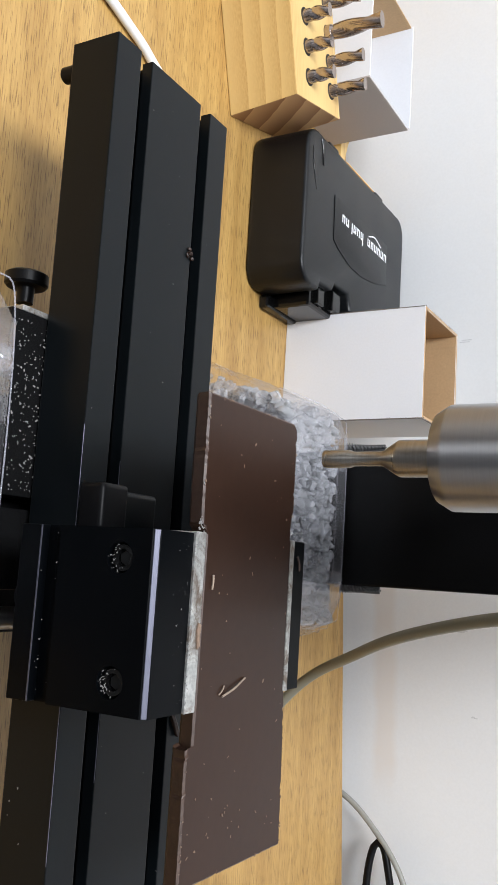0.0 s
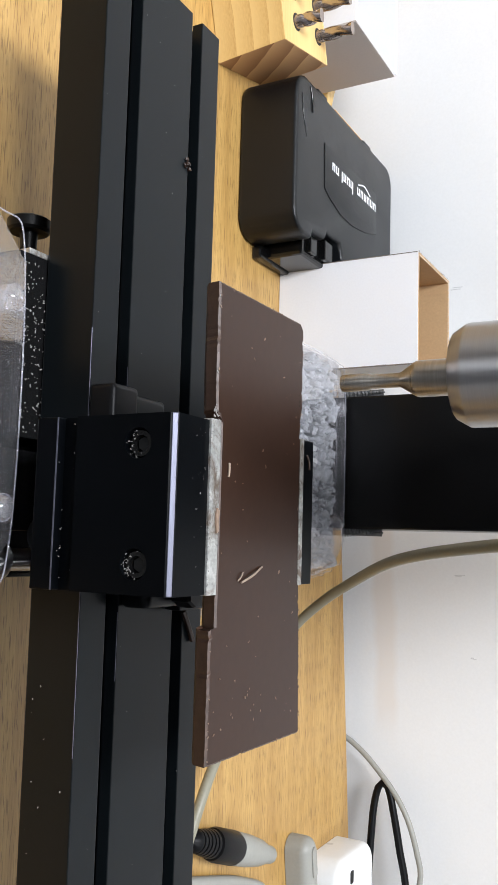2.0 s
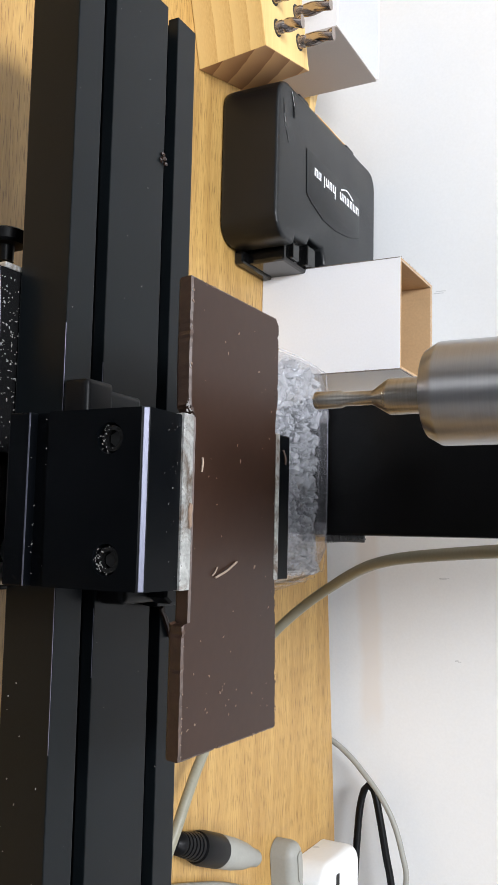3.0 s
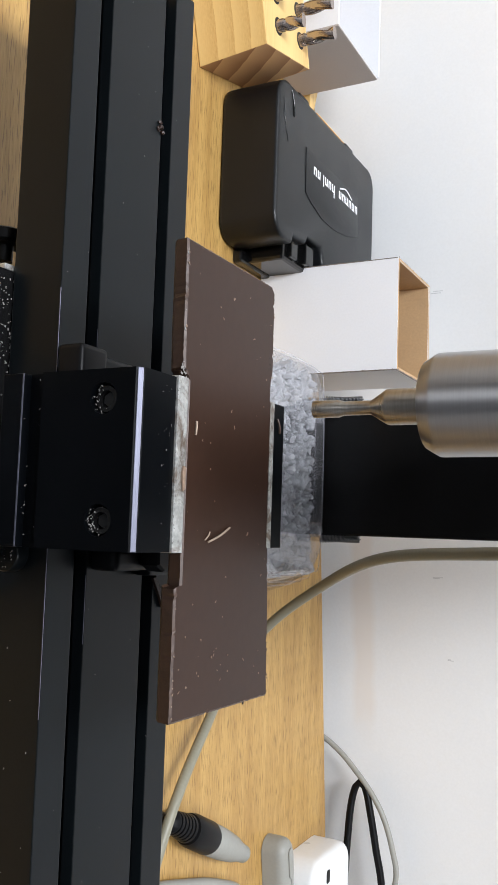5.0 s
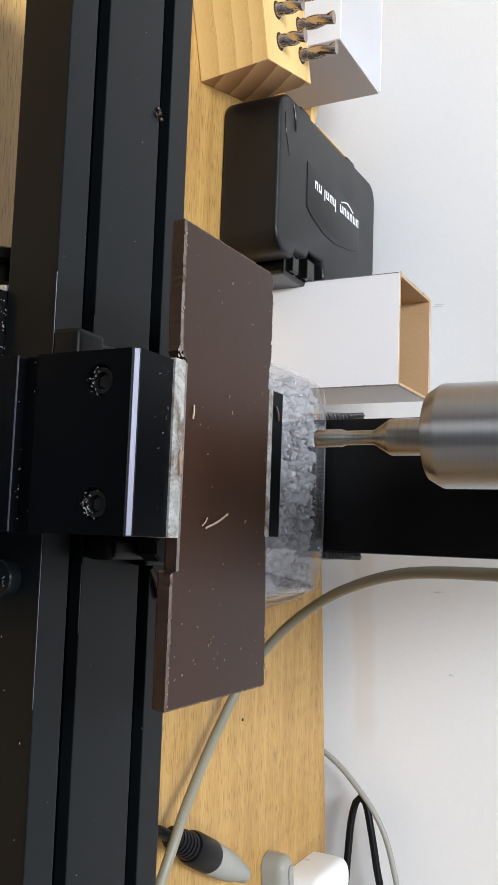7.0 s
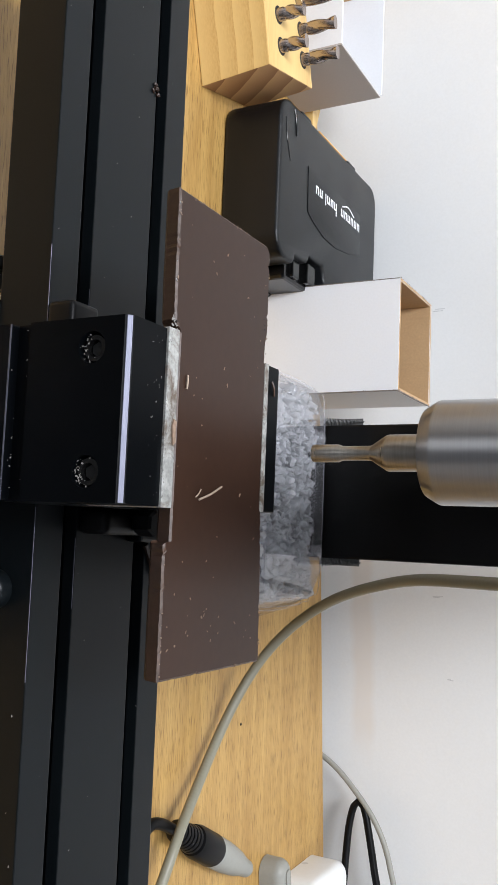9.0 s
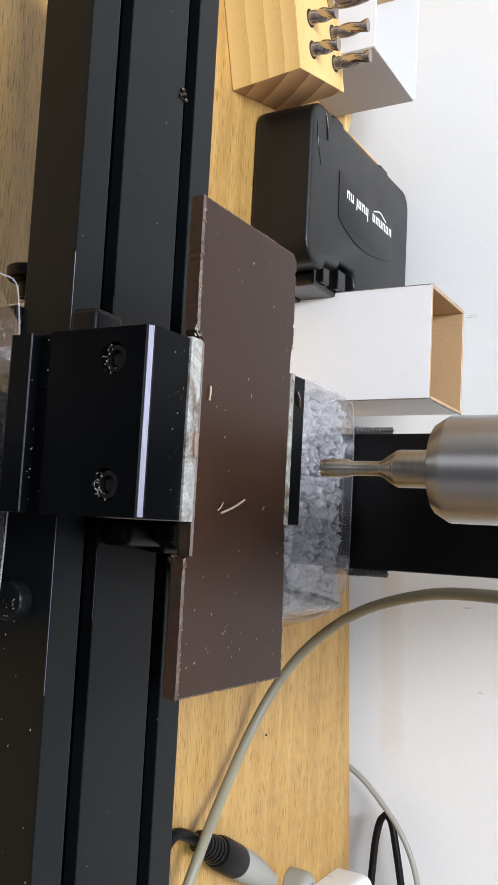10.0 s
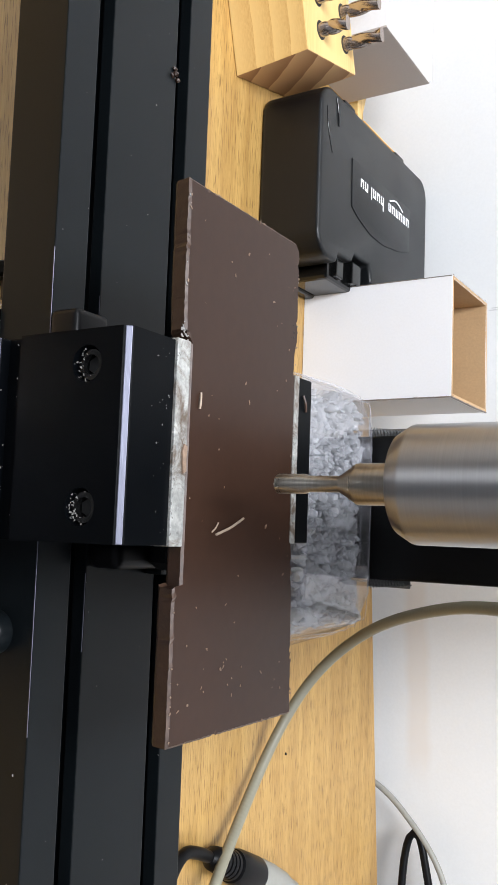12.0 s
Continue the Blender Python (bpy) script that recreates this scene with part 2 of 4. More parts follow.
def clear_plastic(name="clear_plastic", milky=0.02):
    """Thin clear plastic: mostly see-through, glossier at a glancing look, faintly milky."""
    m = bpy.data.materials.new(name)
    m.use_nodes = True
    nt = m.node_tree
    nt.nodes.remove(nt.nodes["Principled BSDF"])
    see = nt.nodes.new("ShaderNodeBsdfTransparent")
    see.inputs["Color"].default_value = (0.96, 0.96, 0.98, 1)
    milk = nt.nodes.new("ShaderNodeBsdfDiffuse")
    milk.inputs["Color"].default_value = (0.75, 0.745, 0.77, 1)
    gloss = nt.nodes.new("ShaderNodeBsdfGlossy")
    gloss.inputs["Roughness"].default_value = 0.08
    noise_ = nt.nodes.new("ShaderNodeTexNoise")
    noise_.inputs["Scale"].default_value = 24
    tc = nt.nodes.new("ShaderNodeTexCoord")
    nt.links.new(tc.outputs["Object"], noise_.inputs["Vector"])
    bn = nt.nodes.new("ShaderNodeBump")
    bn.inputs["Strength"].default_value, bn.inputs["Distance"].default_value = 0.25, 0.002
    nt.links.new(noise_.outputs["Fac"], bn.inputs["Height"])
    nt.links.new(bn.outputs["Normal"], gloss.inputs["Normal"])
    lw = nt.nodes.new("ShaderNodeLayerWeight")
    lw.inputs["Blend"].default_value = 0.35
    nt.links.new(bn.outputs["Normal"], lw.inputs["Normal"])
    fr = nt.nodes.new("ShaderNodeMapRange")
    fr.inputs["To Min"].default_value, fr.inputs["To Max"].default_value = 0.03, 0.5
    nt.links.new(lw.outputs["Facing"], fr.inputs["Value"])
    a, b = nt.nodes.new("ShaderNodeMixShader"), nt.nodes.new("ShaderNodeMixShader")
    a.inputs[0].default_value = milky
    nt.links.new(see.outputs[0], a.inputs[1])
    nt.links.new(milk.outputs[0], a.inputs[2])
    nt.links.new(fr.outputs[0], b.inputs[0])
    nt.links.new(a.outputs[0], b.inputs[1])
    nt.links.new(gloss.outputs[0], b.inputs[2])
    nt.links.new(b.outputs[0], nt.nodes["Material Output"].inputs["Surface"])
    return m


M_CLEAR = clear_plastic()
M_FROST = clear_plastic("frosted_plastic", 0.045)
# pale tint: bright lines on clear plastic edges are put into this colour
M_RIM = material("pale_plastic_edge", (0.62, 0.62, 0.70), 0.10, vary=0.05, scale=300, alpha=0.22)
M_NUB = clear_plastic("moulded_nub", 0.11)
M_GREY_CABLE = material("grey_cable_sheath", (0.235, 0.222, 0.165), 0.42, vary=0.06, scale=300)
M_GREY_PLUG = material("grey_plug_plastic", (0.285, 0.28, 0.25), 0.42, vary=0.06, scale=500, bump=0.1)
M_RUBBER = material("black_rubber", (0.004, 0.004, 0.0045), 0.40, vary=0.2, scale=500, spec=0.18)
M_WHITE_PL = material("white_plastic", (0.80, 0.80, 0.79), 0.3, vary=0.03, scale=300)
M_MESH = material("dark_wire", (0.16, 0.16, 0.16), 0.4, metal=0.6, vary=0.2)
M_DARK = material("dark_recess", (0.006, 0.006, 0.006), 0.6, vary=0.2)
M_HEAD = material("grey_head_casting", (0.16, 0.16, 0.165), 0.45, vary=0.12, scale=700, bump=0.1)
M_FLOOR = material("grey_floor", (0.14, 0.135, 0.13), 0.6, vary=0.15, scale=60, big=4)
M_MARK = material("grey_scuff", (0.60, 0.60, 0.60), 0.8, vary=0.3, scale=900)


turned(M_STEEL, 1.0)
turned(M_CUTTER, 0.9)


# ---- building helpers (all in millimetres) ----
def thing(name, label, category, group="", kind="", at=(0, 0, 0)):
    ob = new(name)
    ob.empty_display_size = 0.01
    ob.location = [c * MM for c in at]
    return tagged(ob, label, category, group, kind)


def part(name, bm, mat, parent=None, label="", smooth=0.0):
    """Links a bmesh in millimetres as one mesh object, under a thing or a part."""
    bmesh.ops.recalc_face_normals(bm, faces=bm.faces)
    me = bpy.data.meshes.new(name)
    bmesh.ops.scale(bm, vec=(MM, MM, MM), verts=bm.verts)
    if smooth:
        for f in bm.faces:
            f.smooth = True
        for e in bm.edges:
            if len(e.link_faces) != 2 or e.calc_face_angle(0) > radians(smooth):
                e.smooth = False
    bm.to_mesh(me)
    bm.free()
    me.materials.append(mat)
    ob = new(name, me)
    ob.parent = parent
    if label:
        tagged(ob, label)
    return ob


def box(x0, x1, y0, y1, z0, z1, bevel=0.0, seg=2, bm=None):
    bm = bm or bmesh.new()
    made = bmesh.ops.create_cube(bm, size=1)["verts"]
    bmesh.ops.scale(bm, vec=(x1 - x0, y1 - y0, z1 - z0), verts=made)
    bmesh.ops.translate(bm, vec=((x0 + x1) / 2, (y0 + y1) / 2, (z0 + z1) / 2), verts=made)
    if bevel:
        edges = list({e for v in made for e in v.link_edges})
        bmesh.ops.bevel(bm, geom=edges, offset=bevel, segments=seg, profile=0.6, affect="EDGES")
    return bm


def prism(outline, z0, z1, bevel=0.0, seg=2, matrix=None):
    """An upright prism over an outline of (x, y)."""
    bm = bmesh.new()
    low = [bm.verts.new((x, y, z0)) for x, y in outline]
    bm.faces.new(low)
    up = bmesh.ops.extrude_face_region(bm, geom=list(bm.faces))["geom"]
    bmesh.ops.translate(bm, vec=(0, 0, z1 - z0), verts=[g for g in up if isinstance(g, bmesh.types.BMVert)])
    bmesh.ops.recalc_face_normals(bm, faces=bm.faces)
    if bevel:
        bmesh.ops.bevel(bm, geom=[e for e in bm.edges], offset=bevel, segments=seg, profile=0.6, affect="EDGES")
    if matrix:
        bmesh.ops.transform(bm, matrix=matrix, verts=bm.verts)
    return bm


def moulding(outline, z0, z1, r, n=5):
    """A prism over a rounded outline whose upper rim is a quarter round of radius r."""
    bm = bmesh.new()
    rings = [[bm.verts.new((x, y, z0)) for x, y in outline]]
    for i in range(n + 1):
        a = radians(90 * i / n)
        inset, z = r * (1 - math.cos(a)), z1 - r + r * math.sin(a)
        ring = []
        for k, (x, y) in enumerate(outline):
            before, after = Vector(outline[k - 1]), Vector(outline[(k + 1) % len(outline)])
            d = (after - before).normalized()
            ring.append(bm.verts.new((x - d.y * inset, y + d.x * inset, z)))
        rings.append(ring)
    count = len(outline)
    for lo, hi in zip(rings, rings[1:]):
        for k in range(count):
            bm.faces.new((lo[k], lo[(k + 1) % count], hi[(k + 1) % count], hi[k]))
    bm.faces.new(rings[0])
    bm.faces.new(rings[-1])
    return bm


def rounded(x0, x1, y0, y1, r, n=6):
    pts = []
    for cx, cy, a in ((x1 - r, y1 - r, 0), (x0 + r, y1 - r, 90), (x0 + r, y0 + r, 180), (x1 - r, y0 + r, 270)):
        pts += [(cx + r * math.cos(radians(a + 90 * i / n)), cy + r * math.sin(radians(a + 90 * i / n))) for i in range(n + 1)]
    return pts


def lathe(profile, n=48, matrix=None):
    """A turned solid about z from (radius, height) pairs."""
    bm = bmesh.new()
    rings = []
    for r, z in profile:
        rings.append([bm.verts.new((r * math.cos(2 * math.pi * i / n), r * math.sin(2 * math.pi * i / n), z)) for i in range(n)])
    for a, b in zip(rings, rings[1:]):
        for i in range(n):
            bm.faces.new((a[i], a[(i + 1) % n], b[(i + 1) % n], b[i]))
    bm.faces.new(rings[0])
    bm.faces.new(rings[-1])
    if matrix:
        bmesh.ops.transform(bm, matrix=matrix, verts=bm.verts)
    return bm


def spline(points, n):
    """n + 1 points along a smooth curve through the given ones, at even steps."""
    p = [Vector(q) for q in points]
    p = [p[0] * 2 - p[1]] + p + [p[-1] * 2 - p[-2]]
    fine = []
    for i in range(1, len(p) - 2):
        a, b, c, d = p[i - 1:i + 3]
        for k in range(30):
            t = k / 30
            fine.append(0.5 * (2 * b + (c - a) * t + (2 * a - 5 * b + 4 * c - d) * t * t + (3 * b - a - 3 * c + d) * t ** 3))
    fine.append(p[-2])
    s = [0.0]
    for a, b in zip(fine, fine[1:]):
        s.append(s[-1] + (b - a).length)
    out, k = [], 0
    for i in range(n + 1):
        want = s[-1] * i / n
        while k < len(s) - 2 and s[k + 1] < want:
            k += 1
        f = (want - s[k]) / max(1e-9, s[k + 1] - s[k])
        out.append(fine[k].lerp(fine[k + 1], f))
    return out


def tube(points, radius, n=60, sides=12):
    pts = spline(points, n)
    bm = bmesh.new()
    rings = []
    side = Vector((0, 0, 1))
    for i, q in enumerate(pts):
        d = (pts[min(i + 1, n)] - pts[max(i - 1, 0)]).normalized()
        side = (side - d * side.dot(d)).normalized() if abs(side.dot(d)) < 0.99 else d.orthogonal().normalized()
        other = d.cross(side)
        rings.append([bm.verts.new(q + radius * (math.cos(2 * math.pi * k / sides) * side + math.sin(2 * math.pi * k / sides) * other)) for k in range(sides)])
    for a, b in zip(rings, rings[1:]):
        for k in range(sides):
            bm.faces.new((a[k], a[(k + 1) % sides], b[(k + 1) % sides], b[k]))
    bm.faces.new(rings[0])
    bm.faces.new(rings[-1])
    return bm


def single(name, bm, mat, label, category, group="", kind="", smooth=0.0):
    return tagged(part(name, bm, mat, smooth=smooth), label, category, group, kind)


def flakes(spots, size, rng, thin=0.4):
    """Small irregular crumbs, each at one of the spots (x, y, z of its rest)."""
    bm = bmesh.new()
    for x, y, z, s in spots:
        made = bmesh.ops.create_icosphere(bm, subdivisions=1, radius=size * s)["verts"]
        turn = Euler((rng.uniform(-0.3, 0.3), rng.uniform(-0.3, 0.3), rng.uniform(0, 6))).to_matrix()
        ax = (rng.uniform(0.6, 1.7), rng.uniform(0.4, 0.9), thin * rng.uniform(0.6, 1.1))
        for v in made:
            c = v.co * rng.uniform(0.75, 1.2)
            v.co = turn @ Vector((c.x * ax[0], c.y * ax[1], c.z * ax[2])) + Vector((x, y, z + size * s * thin * 0.5))
    return bm


# ---- the room and the desk ----
def room():
    slope = 0.105
    far = lambda x, gap: 460.5 + slope * x + gap
    desk = prism([(-900, -115), (900, -115), (900, far(900, 0)), (-900, far(-900, 0))], -28, 0, 1.5)
    desk_ob = single("desk_top", desk, M_DESK, "light oak desk top with fine straight grain", "desk", kind="structure")
    g = 24
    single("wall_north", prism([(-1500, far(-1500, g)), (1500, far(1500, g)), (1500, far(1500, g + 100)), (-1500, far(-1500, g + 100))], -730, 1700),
           M_WALL_SHADE_BAND, "plain white painted wall behind the desk", "wall", kind="structure")
    single("wall_south", box(-1500, 1500, -2100, -2000, -730, 1700), M_WALL_GREY, "plain grey painted room wall", "wall", kind="structure")
    single("wall_west", box(-1600, -1500, -2100, 800, -730, 1700), M_WALL, "plain white painted side wall", "wall", kind="structure")
    single("wall_east", box(1500, 1600, -2100, 800, -730, 1700), M_WALL_GREY, "plain grey painted side wall", "wall", kind="structure")
    single("ceiling", box(-1600, 1600, -2100, 800, 1700, 1780), M_WALL, "plain white ceiling", "ceiling", kind="structure")
    single("floor", box(-1600, 1600, -2100, 800, -780, -730), M_FLOOR, "grey room floor under the desk", "floor", kind="structure")
    # scuffs on the wall
    rng = random.Random(4)
    for x, z, w in ((55, 90, 9), (117, 97, 4), (-168, 86, 13)):
        bm = bmesh.new()
        for k in range(3):
            dx, dz = rng.uniform(-1.2, 1.2), rng.uniform(-w / 2, w / 2)
            xa, xb = x + dx - 0.35, x + dx + 0.35
            lo = [bm.verts.new((xx, far(xx, g) + yy, z + dz + zz)) for xx, yy in ((xa, -0.08), (xb, -0.08), (xb, 0.6), (xa, 0.6)) for zz in (-w * 0.3, w * 0.3)]
            for q in ((0, 1, 3, 2), (2, 3, 5, 4), (4, 5, 7, 6), (6, 7, 1, 0), (0, 2, 4, 6), (1, 7, 5, 3)):
                bm.faces.new([lo[i] for i in q])
        single("wall_scuff", bm, M_MARK, "small grey scuff on the white wall", "scuff", "scuffs on the wall", "structure")
    # a dark speck on the desk
    single("desk_speck", lathe([(0.9, 0), (0.8, 0.5), (0.3, 0.8)], 10, Matrix.Translation((136, 334, 0))), M_DARK, "tiny dark speck on the oak desk", "speck")
    # end of the shorter cable that leans on the wall
    single("wall_cable", tube([(168, 484, -50), (188, 486, -1), (212, 487, 27), (237, 487, 46), (265, 487, 56), (290, 488, 58), (340, 490, 40), (390, 486, -30)], 2.2),
           M_GREY_PLUG, "thin grey cable rising between desk and wall", "cable", smooth=60)
    single("black_cable", tube([(330, 480, 14), (296, 486, 17), (262, 487, 19), (238, 487, 21), (223, 488, 24), (218, 488, 28.5), (223, 488, 33), (240, 487, 37.5), (266, 487, 42.5), (300, 487, 48), (360, 484, 45), (420, 480, 20)], 2.9),
           M_RUBBER, "glossy black cable looped by the wall", "cable", smooth=60)


room()


# ---- the milling machine ----
def screw(x, y, z, r, parent, name="socket_screw"):
    """A socket-head screw sunk in a face that looks towards -y."""
    turn = Matrix.Translation((x, y, z)) @ Matrix.Rotation(radians(90), 4, "X")
    ob = part(name, lathe([(r, -2), (r, 0.1), (r * 0.95, 0.4), (r * 0.62, 0.4), (r * 0.56, -1.6), (r * 0.1, -1.6)], 36, turn), M_CASE_GLOSS, parent, "black socket screw clogged with crumbs", 40)
    part("socket", lathe([(r * 0.54, 0), (r * 0.52, -0.3), (r * 0.05, -0.4)], 6, turn @ Matrix.Translation((0, 0, -1.1))), M_DARK, ob)
    return ob


MACHINE = thing("milling_machine", "small black bench milling machine with a turned steel cutter holder", "milling machine")


def milling_table():
    y0, y1, z0, z1 = 33, 111, 58.5, 80
    s1, s2 = (47.3, 54.3), (89.4, 96.9)
    d, u, w = 5.0, 4.5, 3.2     # slot depth, undercut height, undercut width
    prof = [(y0, z0), (y1, z0), (y1, z1)]
    for a, b in (s2, s1):
        prof += [(b, z1), (b, z1 - d), (b + w, z1 - d), (b + w, z1 - d - u), (a - w, z1 - d - u), (a - w, z1 - d), (a, z1 - d), (a, z1)]
    prof += [(y0, z1)]
    bm = bmesh.new()
    ends = [[bm.verts.new((x, y, z)) for y, z in prof] for x in (-208, 205)]
    n = len(prof)
    for i in range(n):
        bm.faces.new((ends[0][i], ends[0][(i + 1) % n], ends[1][(i + 1) % n], ends[1][i]))
    for e in ends:
        bm.faces.new(e)
    bmesh.ops.recalc_face_normals(bm, faces=bm.faces)
    bmesh.ops.bevel(bm, geom=[e for e in bm.edges if e.calc_length() > 300], offset=0.45, segments=2, profile=0.6, affect="EDGES")
    bmesh.ops.triangulate(bm, faces=[f for f in bm.faces if len(f.verts) > 8])
    t = part("milling_table", bm, M_ANOD, MACHINE, "long black anodised table with two T-slots")
    # pale strips stand in for the glint on the worn edges by the vise
    for xa, xb, yy in ((-62, -26, 33.1), (26, 82, 33.1), (-52, -40, 54.4), (36, 60, 54.4)):
        part("worn_edge", tube([(xa, yy, 79.75), ((xa + xb) / 2, yy, 79.78), (xb, yy, 79.75)], 0.16, 4, 6), M_BARE, t, "thin worn edge, its glint put in as a pale strip")
    part("stop_knob", lathe([(2.4, 0), (3.2, 0.8), (3.2, 6), (2.2, 7)], 20, Matrix.Translation((-198.5, 36.5, 52))), M_RUBBER, t, "small black stop knob", 40)
    part("end_bracket", box(205.2, 228, 50, 94, 52, 88, 2), M_ANOD, t, "black motor bracket at the table's end")
    return t


def counterbore(ob, spots, r, deep):
    """Sinks round holes into a face that looks towards -y."""
    bm = bmesh.new()
    for x, y, z in spots:
        turn = Matrix.Translation((x * MM, y * MM, z * MM)) @ Matrix.Rotation(radians(90), 4, "X") @ Matrix.Translation((0, 0, -deep * MM))
        bmesh.ops.create_cone(bm, cap_ends=True, segments=40, radius1=r * MM, radius2=r * MM, depth=2 * deep * MM, matrix=turn @ Matrix.Translation((0, 0, deep * MM)))
    me = bpy.data.meshes.new("cutter_shape")
    bm.to_mesh(me)
    bm.free()
    cutter = new("cutter_shape", me)
    cut = ob.modifiers.new("cut", "BOOLEAN")
    cut.operation, cut.object, cut.solver = "DIFFERENCE", cutter, "EXACT"
    bpy.context.view_layer.update()
    done = bpy.data.meshes.new_from_object(ob.evaluated_get(bpy.context.evaluated_depsgraph_get()))
    ob.modifiers.clear()
    ob.data = done
    bpy.data.objects.remove(cutter)


def vise():
    v = thing("milling_vise", "black anodised milling vise with worn bright edges", "vise")
    part("base", box(-25.4, 25.4, -0.8, 118, 88.4, 96.6, 0.5), M_ANOD2, v)
    part("foot", box(-25.2, 25.2, 24, 117.5, 80.2, 88.3, 0.5), M_ANOD2, v)
    # the fixed jaw, with a groove at its foot and a bright chamfer on top
    bm = bmesh.new()
    prof = [(2.4, 96.7), (18.0, 96.7), (18.0, 137.4), (1.7, 137.4), (0, 135.6), (0, 103.0), (2.4, 101.2)]
    ends = [[bm.verts.new((x, y, z)) for y, z in prof] for x in (-25.4, 25.4)]
    n = len(prof)
    for i in range(n):
        bm.faces.new((ends[0][i], ends[0][(i + 1) % n], ends[1][(i + 1) % n], ends[1][i]))
    for e in ends:
        bm.faces.new(e)
    jaw = part("fixed_jaw", bm, M_ANOD2, v)
    counterbore(jaw, [(x, 0, 125) for x in (-17, 17)], 4.5, 4.6)
    turn = Matrix.Translation((0, 0.78, 136.55)) @ Matrix.Rotation(radians(46), 4, "X")
    bm = box(-25.3, 25.3, -0.75, 0.9, -0.12, 0.24, 0.2)
    bmesh.ops.transform(bm, matrix=turn, verts=bm.verts)
    part("worn_edge", bm, M_BARE, jaw, "bright worn aluminium edge")
    part("worn_edge", box(-25.3, 25.3, -0.95, -0.7, 96.15, 96.65, 0.08), M_BARE, v, "bright worn aluminium edge")
    bm = box(-26, 25.6, 18.1, 23.6, 112, 138.2, 0.25)
    part("jaw_plate", bm, M_JAW, v, "steel jaw plate smeared with chocolate")
    for x in (-17, 17):
        screw(x, 1.9, 125, 3.9, jaw)
    # the moving jaw behind the bar
    mv = part("moving_jaw", box(-27, 24.5, 82.6, 92.2, 96.7, 137.6, 0.5), M_ANOD2, v)
    part("jaw_plate", box(-27, 24.5, 79.6, 82.5, 112, 138.3, 0.25), M_JAW, v, "thin bright steel jaw plate")
    part("clamp_screw", lathe([(3.4, 0), (3.4, 2.4), (2.6, 3)], 20, Matrix.Translation((-2, 92.2, 131)) @ Matrix.Rotation(radians(-90), 4, "X")), M_RUBBER, mv, "black screw head", 40)
    part("vise_screw", lathe([(6, 0), (6, 30)], 20, Matrix.Translation((0, 92.3, 110)) @ Matrix.Rotation(radians(-90), 4, "X")), M_STEEL, v, "steel clamping screw", 40)
    # hold-down clamps on the table
    cl = part("hold_down_clamp", box(-42, -25.6, 32.5, 47, 80.2, 91, 2.0, 3), M_RUBBER, v, "black hold-down clamp", 40)
    part("clamp_arm", box(-40.5, -25.6, 47.1, 69, 80.2, 87.5, 2.0, 3), M_ANOD, cl, "", 40)
    cl = part("hold_down_clamp", box(25.6, 34.5, 55, 83, 80.2, 92.5, 3.0, 3), M_RUBBER, v, "dull black hold-down clamp", 40)
    part("clamp_strap", box(25.6, 37, 84, 116, 80.2, 87.5, 1.2), M_ANOD, cl)
    part("clamp_nut", lathe([(4.2, 0), (4.8, 0.6), (4.8, 7), (4.0, 8)], 6, Matrix.Translation((29.8, 74, 92.5))), M_RUBBER, cl)
    return v


